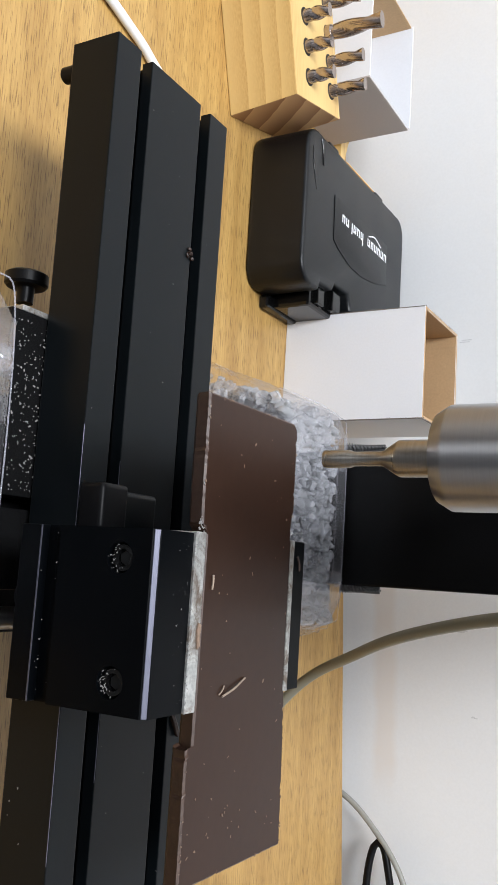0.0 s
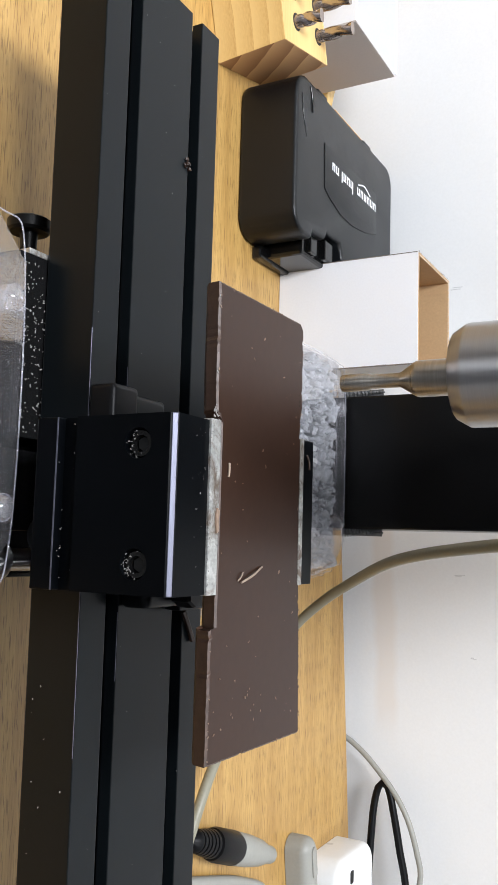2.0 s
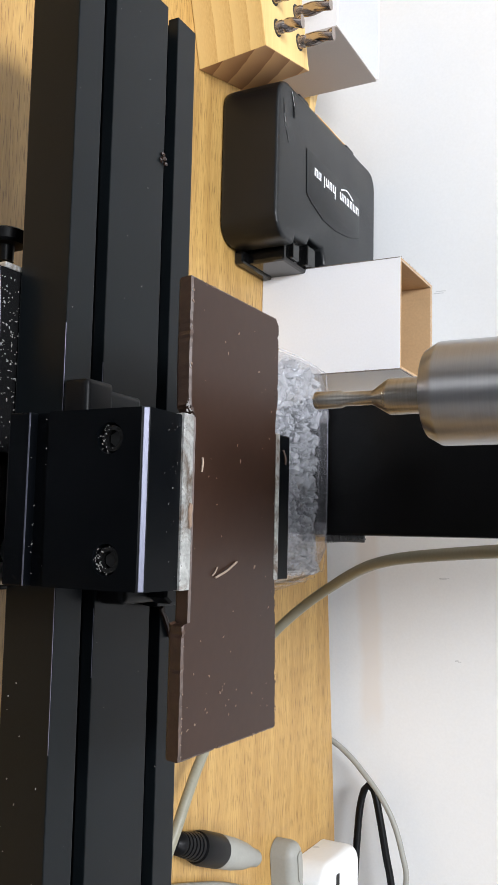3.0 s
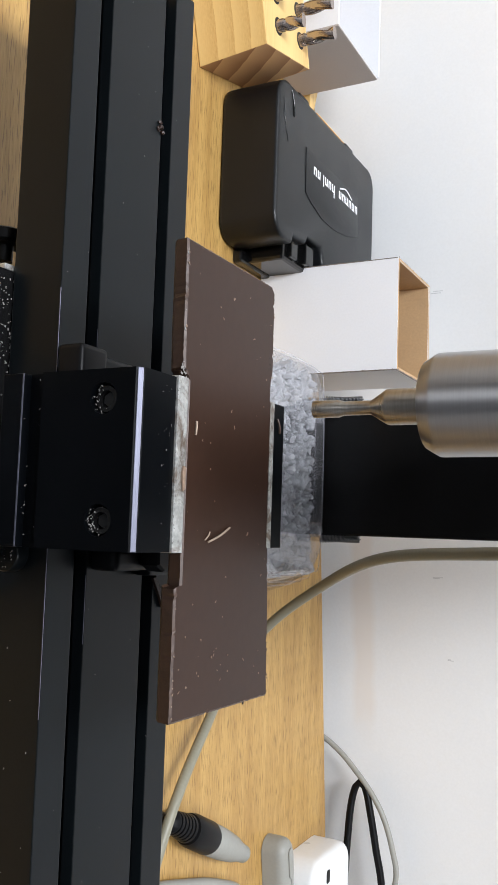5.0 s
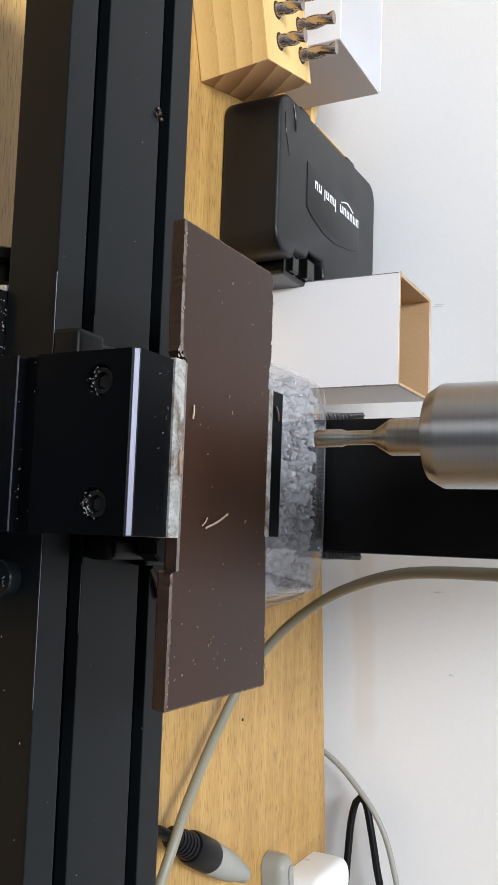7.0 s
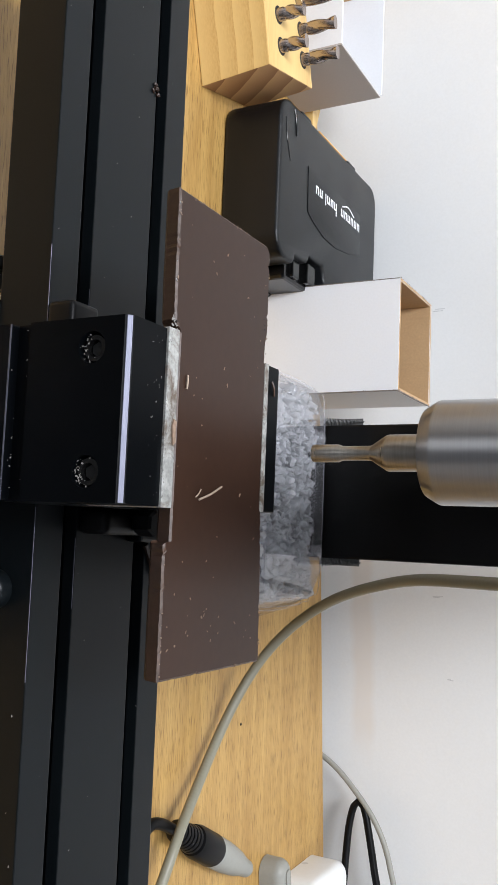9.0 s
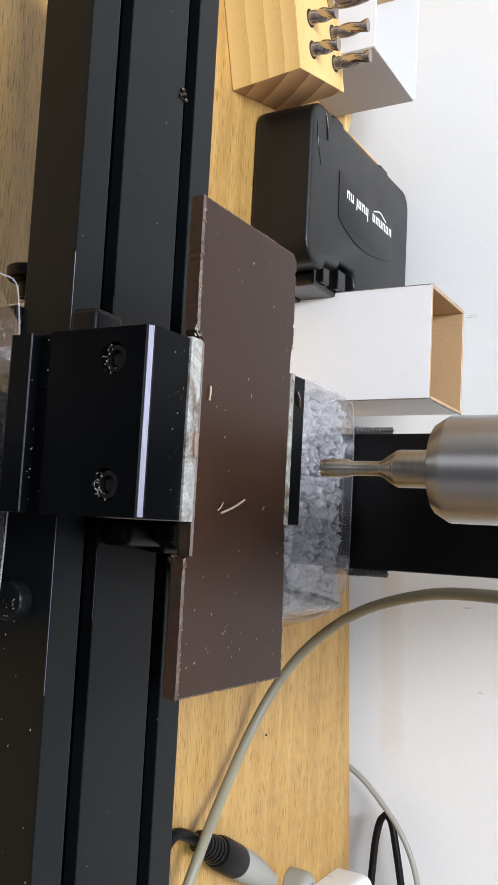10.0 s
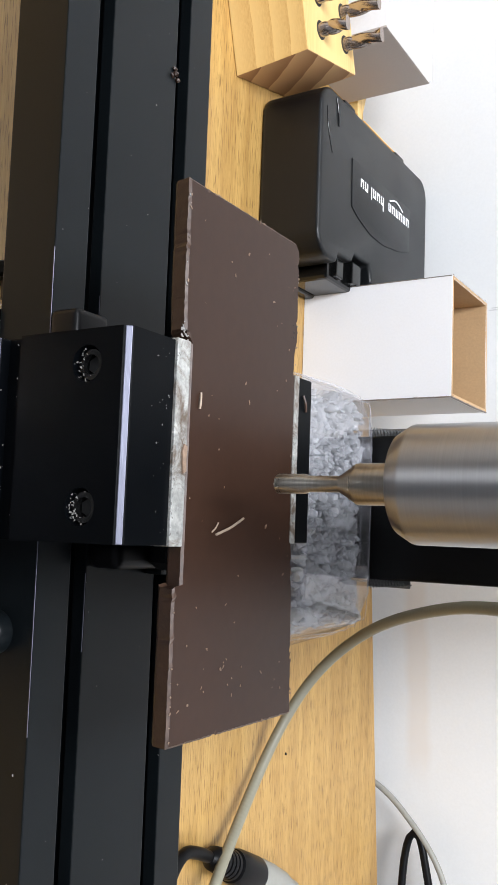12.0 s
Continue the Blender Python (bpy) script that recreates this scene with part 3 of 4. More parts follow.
def chocolate():
    c = thing("chocolate_bar", "thin dark chocolate bar with chipped edges held in the vise", "chocolate bar")
    rng = random.Random(11)
    # outline with the two places where the jaws have bitten in
    pts = [(-68, 20.3), (-68, 78), (-66.2, 80), (-38, 80.4), (-34, 79.2), (-27.2, 78.9), (-27, 79.5), (24.5, 79.5), (25.2, 80.6), (40, 81.6), (75, 83), (74, 20.8),
           (36, 20.6), (35.6, 23.7), (-26, 23.7), (-27.4, 22.6), (-29, 20.9), (-40, 20.4)]
    edge = []
    for a, b in zip(pts, pts[1:] + pts[:1]):
        n = max(1, int(math.dist(a, b) / 1.1))
        bitten = 23 < (a[1] + b[1]) / 2 < 24 or (79.4 < a[1] < 79.6 and 79.4 < b[1] < 79.6)
        for i in range(n):
            f = i / n
            j = 0 if bitten else (rng.gauss(0, 0.05) - (rng.uniform(0.2, 0.7) if rng.random() < 0.06 else 0))
            cx, cy = a[0] + (b[0] - a[0]) * f, a[1] + (b[1] - a[1]) * f
            nx, ny = (b[1] - a[1]), -(b[0] - a[0])
            ln = math.hypot(nx, ny)
            edge.append((cx, cy, -nx / ln * j, -ny / ln * j))
    zt, zb = 138.3, 133.0
    bm = bmesh.new()
    loops = []
    mid = Vector((3, 50))
    for inset, z, chip in ((0.9, zb, 0.3), (0.25, zb + 0.9, 0.3), (0.0, zt - 0.6, 0.7), (0.62, zt, 1.3)):
        ring = []
        for x, y, jx, jy in edge:
            x, y = x + jx * chip, y + jy * chip
            d = (mid - Vector((x, y)))
            k = Vector((math.copysign(min(1, abs(d.x) / 25), d.x), math.copysign(min(1, abs(d.y) / 25), d.y))) * inset
            ring.append(bm.verts.new((x + k.x, y + k.y, z + (rng.gauss(0, 0.05) if inset < 0.4 else 0))))
        loops.append(ring)
    n = len(edge)
    for a, b in zip(loops, loops[1:]):
        for i in range(n):
            bm.faces.new((a[i], a[(i + 1) % n], b[(i + 1) % n], b[i]))
    bm.faces.new(loops[0])
    bm.faces.new(loops[-1])
    bmesh.ops.triangulate(bm, faces=[f for f in bm.faces if len(f.verts) > 4])
    body = part("bar", bm, M_CHOC, c)
    body.data.materials.append(M_CHOC_CUT)
    body.data.materials.append(M_CHOC_RIM)
    for p in body.data.polygons:
        if abs(p.normal.z) < 0.93:
            p.material_index = 2 if p.normal.z > 0.3 else 1
    spots = []
    for _ in range(80):
        x, y, jx, jy = rng.choice(edge)
        if not 23 < y < 24 and not (79.4 < y < 79.6):
            spots.append((x + (0.5 if x < 3 else -0.5) * (abs(x) > 66), y + (0.5 if y < 50 else -0.5), zt - 0.1, rng.uniform(0.2, 1.0)))
    tagged(part("edge_chips", flakes(spots, 0.5, rng, 0.7), M_CHIP, c), "pale chips along the broken edge", kind="stuff")
    return c


def crumbs_on_bar():
    rng = random.Random(5)
    t = thing("chocolate_crumbs", "pale chocolate shavings and crumbs on bar and vise", "crumbs", kind="stuff")
    spots = [(rng.uniform(-60, 68), rng.uniform(25, 78), 138.3, rng.uniform(0.25, 1.0)) for _ in range(46)]
    spots += [(rng.gauss(62, 6), rng.gauss(35, 8), 138.3, rng.uniform(0.3, 0.9)) for _ in range(12)]
    part("crumb_specks", flakes(spots, 0.6, rng), M_CHIP, t)
    spots = [(rng.uniform(-25, 25), 17.2 + abs(rng.gauss(0, 1.0)), 138.2, rng.uniform(0.3, 0.8)) for _ in range(40)]
    spots += [(rng.uniform(-25, 25), 17 - abs(rng.gauss(0, 4)), 137.4, rng.uniform(0.25, 0.65)) for _ in range(20)]
    spots += [(rng.gauss(-28, 1.4), rng.gauss(21.5, 1.2), 137.6, rng.uniform(0.6, 1.6)) for _ in range(10)]
    spots += [(rng.uniform(-65, -28), rng.choice((20.6, 79.8)), 138.0, rng.uniform(0.3, 1.0)) for _ in range(16)]
    part("vise_crumbs", flakes(spots, 0.52, rng), M_DUST, t)
    bm = tube([(22.4, 37.9, 138.7), (20.4, 44, 139.3), (17.8, 51.2, 138.8)], 0.36, 10, 5)
    part("shaving", bm, M_CRUMB, t)
    part("shaving", tube([(21.8, 36.0, 138.6), (20.6, 37.4, 138.9), (19.3, 38.9, 138.6)], 0.24, 8, 5), M_CRUMB, t)
    part("shaving", tube([(-13.6, 28.4, 138.6), (-11.5, 28.0, 138.9), (-9.4, 28.1, 138.6)], 0.36, 8, 5), M_CRUMB, t)
    sliver = prism([(0.2, 22.0), (2.2, 21.3), (7.6, 22.0), (7.0, 23.2), (3.5, 23.0), (0.8, 23.4)], 138.2, 138.8, 0.15)
    part("wood_sliver", sliver, M_CHIP, t, "tan sliver on the jaw plate")
    part("shaving", tube([(-21.5, 86.0, 137.9), (-19, 87.0, 138.3), (-16.6, 88.0, 137.9)], 0.42, 8, 5), M_CHOC_RIM, t)
    part("shaving", tube([(38, 95.5, 81.6), (43, 99.5, 81.3), (50, 104, 81.1)], 1.15, 10, 6), M_CHOC_CUT, t, "brown chocolate shard on the table")
    part("pits", flakes([(rng.uniform(-58, -38), 77.2 + rng.uniform(-0.8, 0.8), 138.1, rng.uniform(0.7, 1.2)) for _ in range(8)], 0.45, rng, 0.5), M_DARK, t)
    spots = []
    for cx, count in ((-17, 26), (17, 40)):      # caught in the lower half of the two bores
        for _ in range(count):
            a, q = radians(rng.gauss(-90, 48)), rng.uniform(2.2, 4.3)
            spots.append((cx + q * math.cos(a), rng.uniform(0.5, 1.5), 124.8 + q * math.sin(a), rng.uniform(0.3, 0.9)))
    part("screw_crumbs", flakes(spots, 0.36, rng, 0.8), M_DUST, t)
    spots = [(rng.uniform(-24, 24), -0.3, rng.uniform(96, 104), rng.uniform(0.3, 0.8)) for _ in range(14)]
    part("jaw_crumbs", flakes(spots, 0.45, rng, 0.8), M_DUST, t)
    spots = [(rng.uniform(-200, 200), rng.uniform(35, 110), 80.0, rng.uniform(0.2, 0.7)) for _ in range(60)]
    spots = [s for s in spots if not 47 < s[1] < 54 and not 89 < s[1] < 96 and not -44 < s[0] < 36]
    spots += [(rng.uniform(60, 200), 32.8, rng.uniform(60, 79), rng.uniform(0.3, 0.9)) for _ in range(26)]
    part("table_crumbs", flakes(spots, 0.5, rng, 0.6), M_DUST, t)
    part("brown_crumb", flakes([(-142, 88, 80, 1.5), (-140.5, 89.5, 80, 1.2), (-144, 87.6, 80, 1.1), (-141, 86.6, 80, 0.8)], 1.1, rng, 0.9), M_CHOC_CUT, t)
    return t


def machine_base():
    b = part("base_casting", box(-42, 48, -86, 285, 0.2, 26, 1.5), M_BLACK, MACHINE)
    part("saddle_foot", box(-40, 30, 27, 118, 26.1, 43.9, 1.0), M_BLACK, b)
    part("saddle", box(-67, -2, 25, 120, 44, 57.8, 0.6), M_BLACK, b)
    part("screw_block", box(2, 30, 22, 60, 44, 56.5, 1.0), M_BLACK, b)
    part("lead_screw", lathe([(4, 0), (4, 70)], 20, Matrix.Translation((40, 30, 50)) @ Matrix.Rotation(radians(-90), 4, "X")), M_STEEL, b, "steel lead screw", 40)
    part("screw_collar", lathe([(7, 0), (7.5, 0.8), (7.5, 6), (7, 7)], 28, Matrix.Translation((40, 24, 50)) @ Matrix.Rotation(radians(-90), 4, "X")), M_STEEL, b, "turned steel collar", 40)
    part("lock_knob", lathe([(7.2, 0), (8.4, 0.8), (8.4, 4.6), (7.4, 5.6), (3.4, 5.8), (3.2, 12)], 36,
             Matrix.Translation((-90, 52, 36)) @ Matrix.Rotation(radians(90), 4, "Y")), M_RUBBER, b, "round black plastic lock knob", 40)
    rng = random.Random(8)
    spots = [(rng.uniform(-65, -4), rng.uniform(27, 48), 57.8, rng.uniform(0.3, 1.1)) for _ in range(260)]
    spots += [(rng.uniform(-66, -4), 24.9, rng.uniform(45, 57), rng.uniform(0.2, 0.8)) for _ in range(120)]
    spots += [(rng.uniform(-41, -4), rng.uniform(-60, 22), 26.0, rng.uniform(0.3, 1.1)) for _ in range(140)]
    tagged(part("ledge_crumbs", flakes(spots, 0.5, rng, 0.6), M_DUST, b), "pale crumbs scattered over the saddle", kind="stuff")
    part("ribbed_edge", box(-69.2, -67.1, 30, 46, 47, 57.6, 0.5), M_JAW, b, "pale ribbed end of the saddle")
    return b


def saddle_knob():
    """The round gib knob that rides with the saddle, under the table's front edge."""
    turn = Matrix.Translation((31.2, 35.6, 67)) @ Matrix.Rotation(radians(90), 4, "X")
    k = part("gib_knob", lathe([(5.6, -5.8), (6.4, -5.2), (6.4, -0.9), (5.9, -0.2), (5.0, 0), (1.2, 0), (1.0, -0.6)], 40, turn), M_ANOD, MACHINE, "round dull black gib knob", 40)
    rng = random.Random(17)
    spots = [(31.2 + rng.uniform(-1, 5), 35.2, 67 + rng.uniform(-1, 5), rng.uniform(0.4, 1.0)) for _ in range(9)]
    part("knob_crumbs", flakes(spots, 0.36, rng, 0.8), M_DUST, k)
    return k


def column():
    c = part("column", box(-55, 23, 286, 340, 0.2, 420, 1.2), M_BLACK, MACHINE, "tall glossy black column")
    for x0 in (-60.5, 21.5):
        bm = bmesh.new()
        for k in range(30):
            made = bmesh.ops.create_icosphere(bm, subdivisions=1, radius=1)["verts"]
            bmesh.ops.scale(bm, vec=(3.8 - 0.11 * k, 0.9, 0.36), verts=made)
            bmesh.ops.rotate(bm, cent=(0, 0, 0), matrix=Matrix.Rotation(0.28 if k % 2 else 0.08, 3, "Y"), verts=made)
            bmesh.ops.translate(bm, vec=(x0 + 3.5, 288, 72 + k * 0.85), verts=made)
        box(x0 + 1.5, x0 + 5.5, 288.6, 289.4, 71, 96, 0.4, bm=bm)
        part("screw_spring", bm, M_MESH, c, "fine coiled dark wire beside the column", 40)
    return c


def milling_head():
    h = part("headstock", box(-45, 20, 95, 285, 214, 330, 4), M_HEAD, MACHINE, "grey headstock")
    at = Matrix.Translation((-12.6, 24.6, 0))
    part("cutter_holder", lathe([(5.0, 210.4), (11.1, 210.4), (11.4, 210.6), (13.25, 213.7), (13.4, 214.4), (13.4, 300)], 96, at), M_STEEL, h, "brushed steel cutter holder with a chamfered nose", 25)
    part("end_mill", lathe([(0.3, 178.7), (2.3, 178.7), (2.4, 179.0), (2.4, 186.0), (1.95, 187.2), (1.95, 195.0), (2.2, 195.6), (4.7, 199.6), (4.85, 200.2), (4.85, 210.3)], 48, at),
         M_CUTTER, h, "bright thin end mill with a stepped shank", 30)
    part("spindle_nose", lathe([(20, 262), (22, 264), (22, 330)], 48, at), M_STEEL, h, "", 40)
    part("head_bridge", box(-40, 15, 20, 96, 300.5, 330, 4), M_HEAD, h)
    return h


# ---- clear tubs ----
def tub(name, label, x0, x1, y0, y1, h, grow, group, foot=0.0, plastic=M_CLEAR, steps=()):
    """An upturned clear tub: wider at its foot, with chamfered top corners and two moulded nubs."""
    t = thing(name, label, "plastic tub", group)
    c = 13.0

    def loop(s, z, ch):
        a0, a1, b0, b1 = x0 - s, x1 + s, y0 - s * 0.5, y1 + s * 0.25
        return [(a0 + ch, b0, z), (a1 - ch, b0, z), (a1, b0 + ch, z), (a1, b1 - ch, z), (a1 - ch, b1, z), (a0 + ch, b1, z), (a0, b1 - ch, z), (a0, b0 + ch, z)]

    bm = bmesh.new()
    rows = [loop(grow + 4, foot + 0.3, c), loop(grow, foot + 2.0, c), loop(grow * 0.3, h * 0.75, c), loop(0.0, h - 3, c), loop(-2.5, h, c)]
    rings = [[bm.verts.new(p) for p in r] for r in rows]
    for a, b in zip(rings, rings[1:]):
        for i in range(8):
            bm.faces.new((a[i], a[(i + 1) % 8], b[(i + 1) % 8], b[i]))
    bm.faces.new(rings[-1])
    bmesh.ops.solidify(bm, geom=list(bm.faces), thickness=0.7)
    shell = part("shell", bm, plastic, t, "", 35)
    shell.visible_shadow = False
    ring = loop(-0.6, h - 1.2, c)
    # added pale line in place of the highlight along the top edge
    part("rim", tube(ring[2:8], 0.3, 120, 8), M_RIM, t, "moulded edge with its highlight as a pale line", 60)
    for down in steps:
        step = loop(grow * 0.3 * down / (h * 0.25) + 0.3, h - down, c)
        part("rib", tube(step[2:8], 0.28, 120, 6), M_RIM, t, "moulded step line", 60)
    mx = (x0 + x1) / 2
    for dx in (-33, 33):
        nub = part("nub", lathe([(4.4, -7), (4.4, -2), (3.9, 0.6), (2.6, 2.0), (0.4, 2.5)], 24, Matrix.Translation((mx + 1 + dx, y1 - 3.5, h - 1.5))), M_NUB, t, "rounded moulded nub", 40)
        nub.visible_shadow = False
        ring = [(mx + 1 + dx + 4.3 * math.cos(radians(a)), y1 - 3.5 + 4.3 * math.sin(radians(a)), h - 1.2) for a in range(0, 361, 30)]
        part("nub_rim", tube(ring, 0.28, 48, 6), M_RIM, nub, "bright ring round the nub", 60)
    return t


def rear_tub():
    tub("clear_plastic_tub", "clear plastic tub full of frosted white chunks", -73, 45, 205, 281, 76, 27, "clear plastic tubs", plastic=M_FROST, steps=(7.0, 12.5))
    rng = random.Random(21)
    ball = bmesh.new()
    bmesh.ops.create_icosphere(ball, subdivisions=2, radius=1)
    shape = [v.co / max(abs(q) for q in v.co) ** 0.65 for v in ball.verts]      # blocky
    tris = [[v.index for v in f.verts] for f in ball.faces]
    ball.free()
    verts, faces = [], []
    for k in range(3600):
        z = 4 + 68 * (1 - rng.random() ** 2.2) if k < 2600 else rng.uniform(3, 52)
        s = 24 * (1 - z / 76)
        x, y = rng.uniform(-69 - s, 41 + s), rng.uniform(206 - s * 0.4, 272 + s * 0.2)
        r = rng.uniform(1.3, 3.9)
        turn = Euler((rng.uniform(0, 6), rng.uniform(0, 6), rng.uniform(0, 6))).to_matrix()
        ax = (rng.uniform(0.7, 1.7), rng.uniform(0.5, 1.0), rng.uniform(0.45, 0.9))
        n0, seed = len(verts), Vector((k * 3.7, k * 1.3, 0))
        for c in shape:
            q = c * r * (0.85 + 0.55 * noise.noise(c * 1.3 + seed))
            verts.append(turn @ Vector((q.x * ax[0], q.y * ax[1], q.z * ax[2])) + Vector((x, y, z)))
        faces += [[n0 + i for i in f] for f in tris]
    for i in range(9):      # the packed core of the heap
        n0 = len(verts)
        for c in shape:
            q = c * (1 + 0.25 * noise.noise(c * 2 + Vector((i, 0, 0))))
            verts.append(Vector((-60 + i * 12 + q.x * 17, 237 + q.y * 31, 33 + q.z * 31)))
        faces += [[n0 + j for j in f] for f in tris]
    me = bpy.data.meshes.new("heap")
    me.from_pydata(verts, [], faces)
    bm = bmesh.new()
    bm.from_mesh(me)
    bpy.data.meshes.remove(me)
    single("frosted_chunks", bm, M_CHUNK, "heap of frosted white translucent chunks in the tub", "chunks", kind="stuff", smooth=55)


# ---- things at the back of the desk ----
def carton():
    c = thing("cardboard_box", "small open white cardboard box with brown inside", "cardboard box")
    x0, x1, y0, y1, h, w = -157.5, -84, 340, 412, 100, 1.6
    for n, (a0, a1, b0, b1) in {"front_panel": (x0, x1, y0, y0 + w), "back_panel": (x0, x1, y1 - w, y1), "side_panel": (x0, x0 + w, y0 + w, y1 - w), "side_panel_2": (x1 - w, x1, y0 + w, y1 - w)}.items():
        name = "side_panel" if n.startswith("side") else n
        p = part(name, box(a0, a1, b0, b1, 0.2, h, 0.25), M_CARD_W, c)
        cut = 0.35
        if name == "side_panel":
            inner = box(a1 if a0 == x0 else a0 - cut, a1 + cut if a0 == x0 else a0, b0 + 0.1, b1 - 0.1, 1, h - 0.15)
        elif n == "front_panel":
            inner = box(a0 + w, a1 - w, b1, b1 + cut, 1, h - 0.15)
        else:
            inner = box(a0 + w, a1 - w, b0 - cut, b0, 1, h - 0.15)
        part("kraft_lining", inner, M_CARD_K, p, "brown kraft inside face")
        part("cut_edge", box(a0 + 0.2, a1 - 0.2, b0 + 0.2, b1 - 0.2, h, h + 0.25), M_CARD_K, p, "brown cut edge")
    part("bottom_panel", box(x0 + w, x1 - w, y0 + w, y1 - w, 0.3, 2), M_CARD_K, c)
    part("fold_edge", tube([(x1 + 0.05, y0 - 0.05, 2), (x1 + 0.1, y0 - 0.1, 50), (x1 + 0.05, y0 - 0.05, 99.5)], 0.45, 12, 6), M_FOLD, c, "dark worn fold")
    part("fold_edge", tube([(x1 + 0.05, y0, 100), (x1 + 0.4, 376, 100.2), (x1 + 0.05, y1, 100)], 0.5, 12, 6), M_FOLD, c, "dark worn fold")
    rng = random.Random(3)
    frayed(c, (x1, y0, 2), (x1, y0, 99), 70, rng)
    frayed(c, (x1, y0, 100), (x1, y1, 100), 60, rng)
    frayed(c, (x0, y0, 100), (x0, y1, 100), 50, rng)
    part("fold_edge", tube([(x0, y0 - 0.05, 2), (x0 - 0.1, y0 - 0.1, 50), (x0, y0 - 0.05, 99.5)], 0.3, 12, 6), M_FOLD, c, "dark worn fold")


def frayed(c_, a, b, count, rng):
    """Loose fibres along a worn board edge, as a part of the carton."""
    a, b = Vector(a), Vector(b)
    spots = [(*(a.lerp(b, rng.random()) + Vector((rng.gauss(0, 0.3), rng.gauss(0, 0.3), rng.gauss(0, 0.3)))), rng.uniform(0.4, 1.3)) for _ in range(count)]
    tagged(part("frayed_edge", flakes(spots, 0.42, rng, 0.7), M_FOLD, c_), "frayed dark board edge", kind="stuff")


def tray_box():
    c = thing("white_card_tray", "low open white card box against the wall", "card box")
    x0, x1, y0, y1, h, w = -396, -313, 318, 396, 63, 1.2
    # this side's shade is put into its greyer card colour
    part("side_panel", box(x1 - w, x1, y0, y1, 0.2, h, 0.2), M_CARD_SHADE, c, "card side with its shade in the grey")
    part("back_panel", box(x0, x1 - w, y1 - w, y1, 0.2, h + 1.5, 0.2), M_CARD_W, c)
    part("front_panel", box(x0, x1 - w, y0, y0 + w, 0.2, h, 0.2), M_CARD_W, c)
    part("side_panel", box(x0, x0 + w, y0 + w, y1 - w, 0.2, h, 0.2), M_CARD_K, c)
    part("bottom_panel", box(x0 + w, x1 - w, y0 + w, y1 - w, 0.2, 1.4), M_CARD_W, c)


def tool_case():
    c = thing("tool_case", "closed black plastic tool case with white print", "tool case")
    x0, x1, y0, y1 = -266, -162, 277, 455

    def outline(d, r):
        """Rounded outline with the notch for the latch in one side."""
        pts = rounded(x0 + d, x1 - d, y0 + d, y1 - d, r)
        return pts + [(x1 - d, 303), (-168, 305), (-168.5, 325), (-174, 328), (-174, 350), (-168, 353), (x1 - d, 354)]

    top = part("shell", prism(outline(0, 14), 0.3, 41, 2.8, 3), M_CASE, c, "", 35)
    bow = [(-234, 320), (-234, 419), (-203, 420), (-197, 398), (-193.5, 372), (-194, 350), (-199, 330), (-203, 321)]
    part("raised_panel", prism(bow, 41, 41.5, 0.35), M_CASE, top, "", 35)
    part("orange_strip", box(-270.5, -266.1, 346, 404, 16, 37, 0.8), M_ORANGE, c, "orange strip on the handle side")
    # the maker's mark as plain white shapes
    y = 417.0
    for k, h in enumerate((4.6, 4.6, 4.6, 4.6, 4.6, 4.6, 0, 7.4, 4.6, 4.6, 6.4, 4.6, 4.6)):
        if h:
            wd = 4.7 if k != 10 else 1.4
            part("print_bar", box(-225.6, -225.6 + h * 1.25, y - 1.4, y, 41.4, 41.65), M_PRINT, top)
            if wd > 2:
                part("print_bar", box(-225.6, -225.6 + 5.6, y - wd, y - wd + 1.4, 41.4, 41.65), M_PRINT, top)
                part("print_bar", box(-225.6 + 4.2 * (k % 2), -224.2 + 4.2 * (k % 2), y - wd + 1.4, y - 1.4, 41.4, 41.65), M_PRINT, top)
        y -= 6.6
    part("print_arc", tube([(-227.5, 405, 41.5), (-230.6, 393, 41.5), (-227.5, 381, 41.5)], 0.6, 14, 6), M_PRINT, top, "", 40)
    # latch on the end
    l = part("latch", box(-173, -154.5, 306, 349, 4, 33, 2.2), M_CASE_GLOSS, c, "glossy black latch")
    part("latch_tab", box(-171, -157, 312, 322, 33, 36.5, 1.0), M_CASE_GLOSS, l)
    part("latch_hook", box(-172, -158, 333, 346, 33, 37.5, 1.0), M_CASE_GLOSS, l)
    part("latch_foot", box(-161.9, -153, 298, 352, 0.3, 7, 1.6), M_CASE_GLOSS, l)
    part("moulded_ridge", tube([(-262, 296, 40.9), (-254, 299, 41.1), (-246, 300, 40.9)], 0.9, 14, 8), M_CASE_GLOSS, top, "", 60)
    part("moulded_ridge", tube([(-252, 284, 40.7), (-240, 286, 41.0), (-226, 292, 40.8)], 0.6, 14, 8), M_CASE_GLOSS, top, "", 60)
    for yy in (318, 402):
        part("rim_lug", box(x0 - 2.2, x0 + 3, yy - 8, yy + 8, 20, 40, 1.4), M_CASE, c)


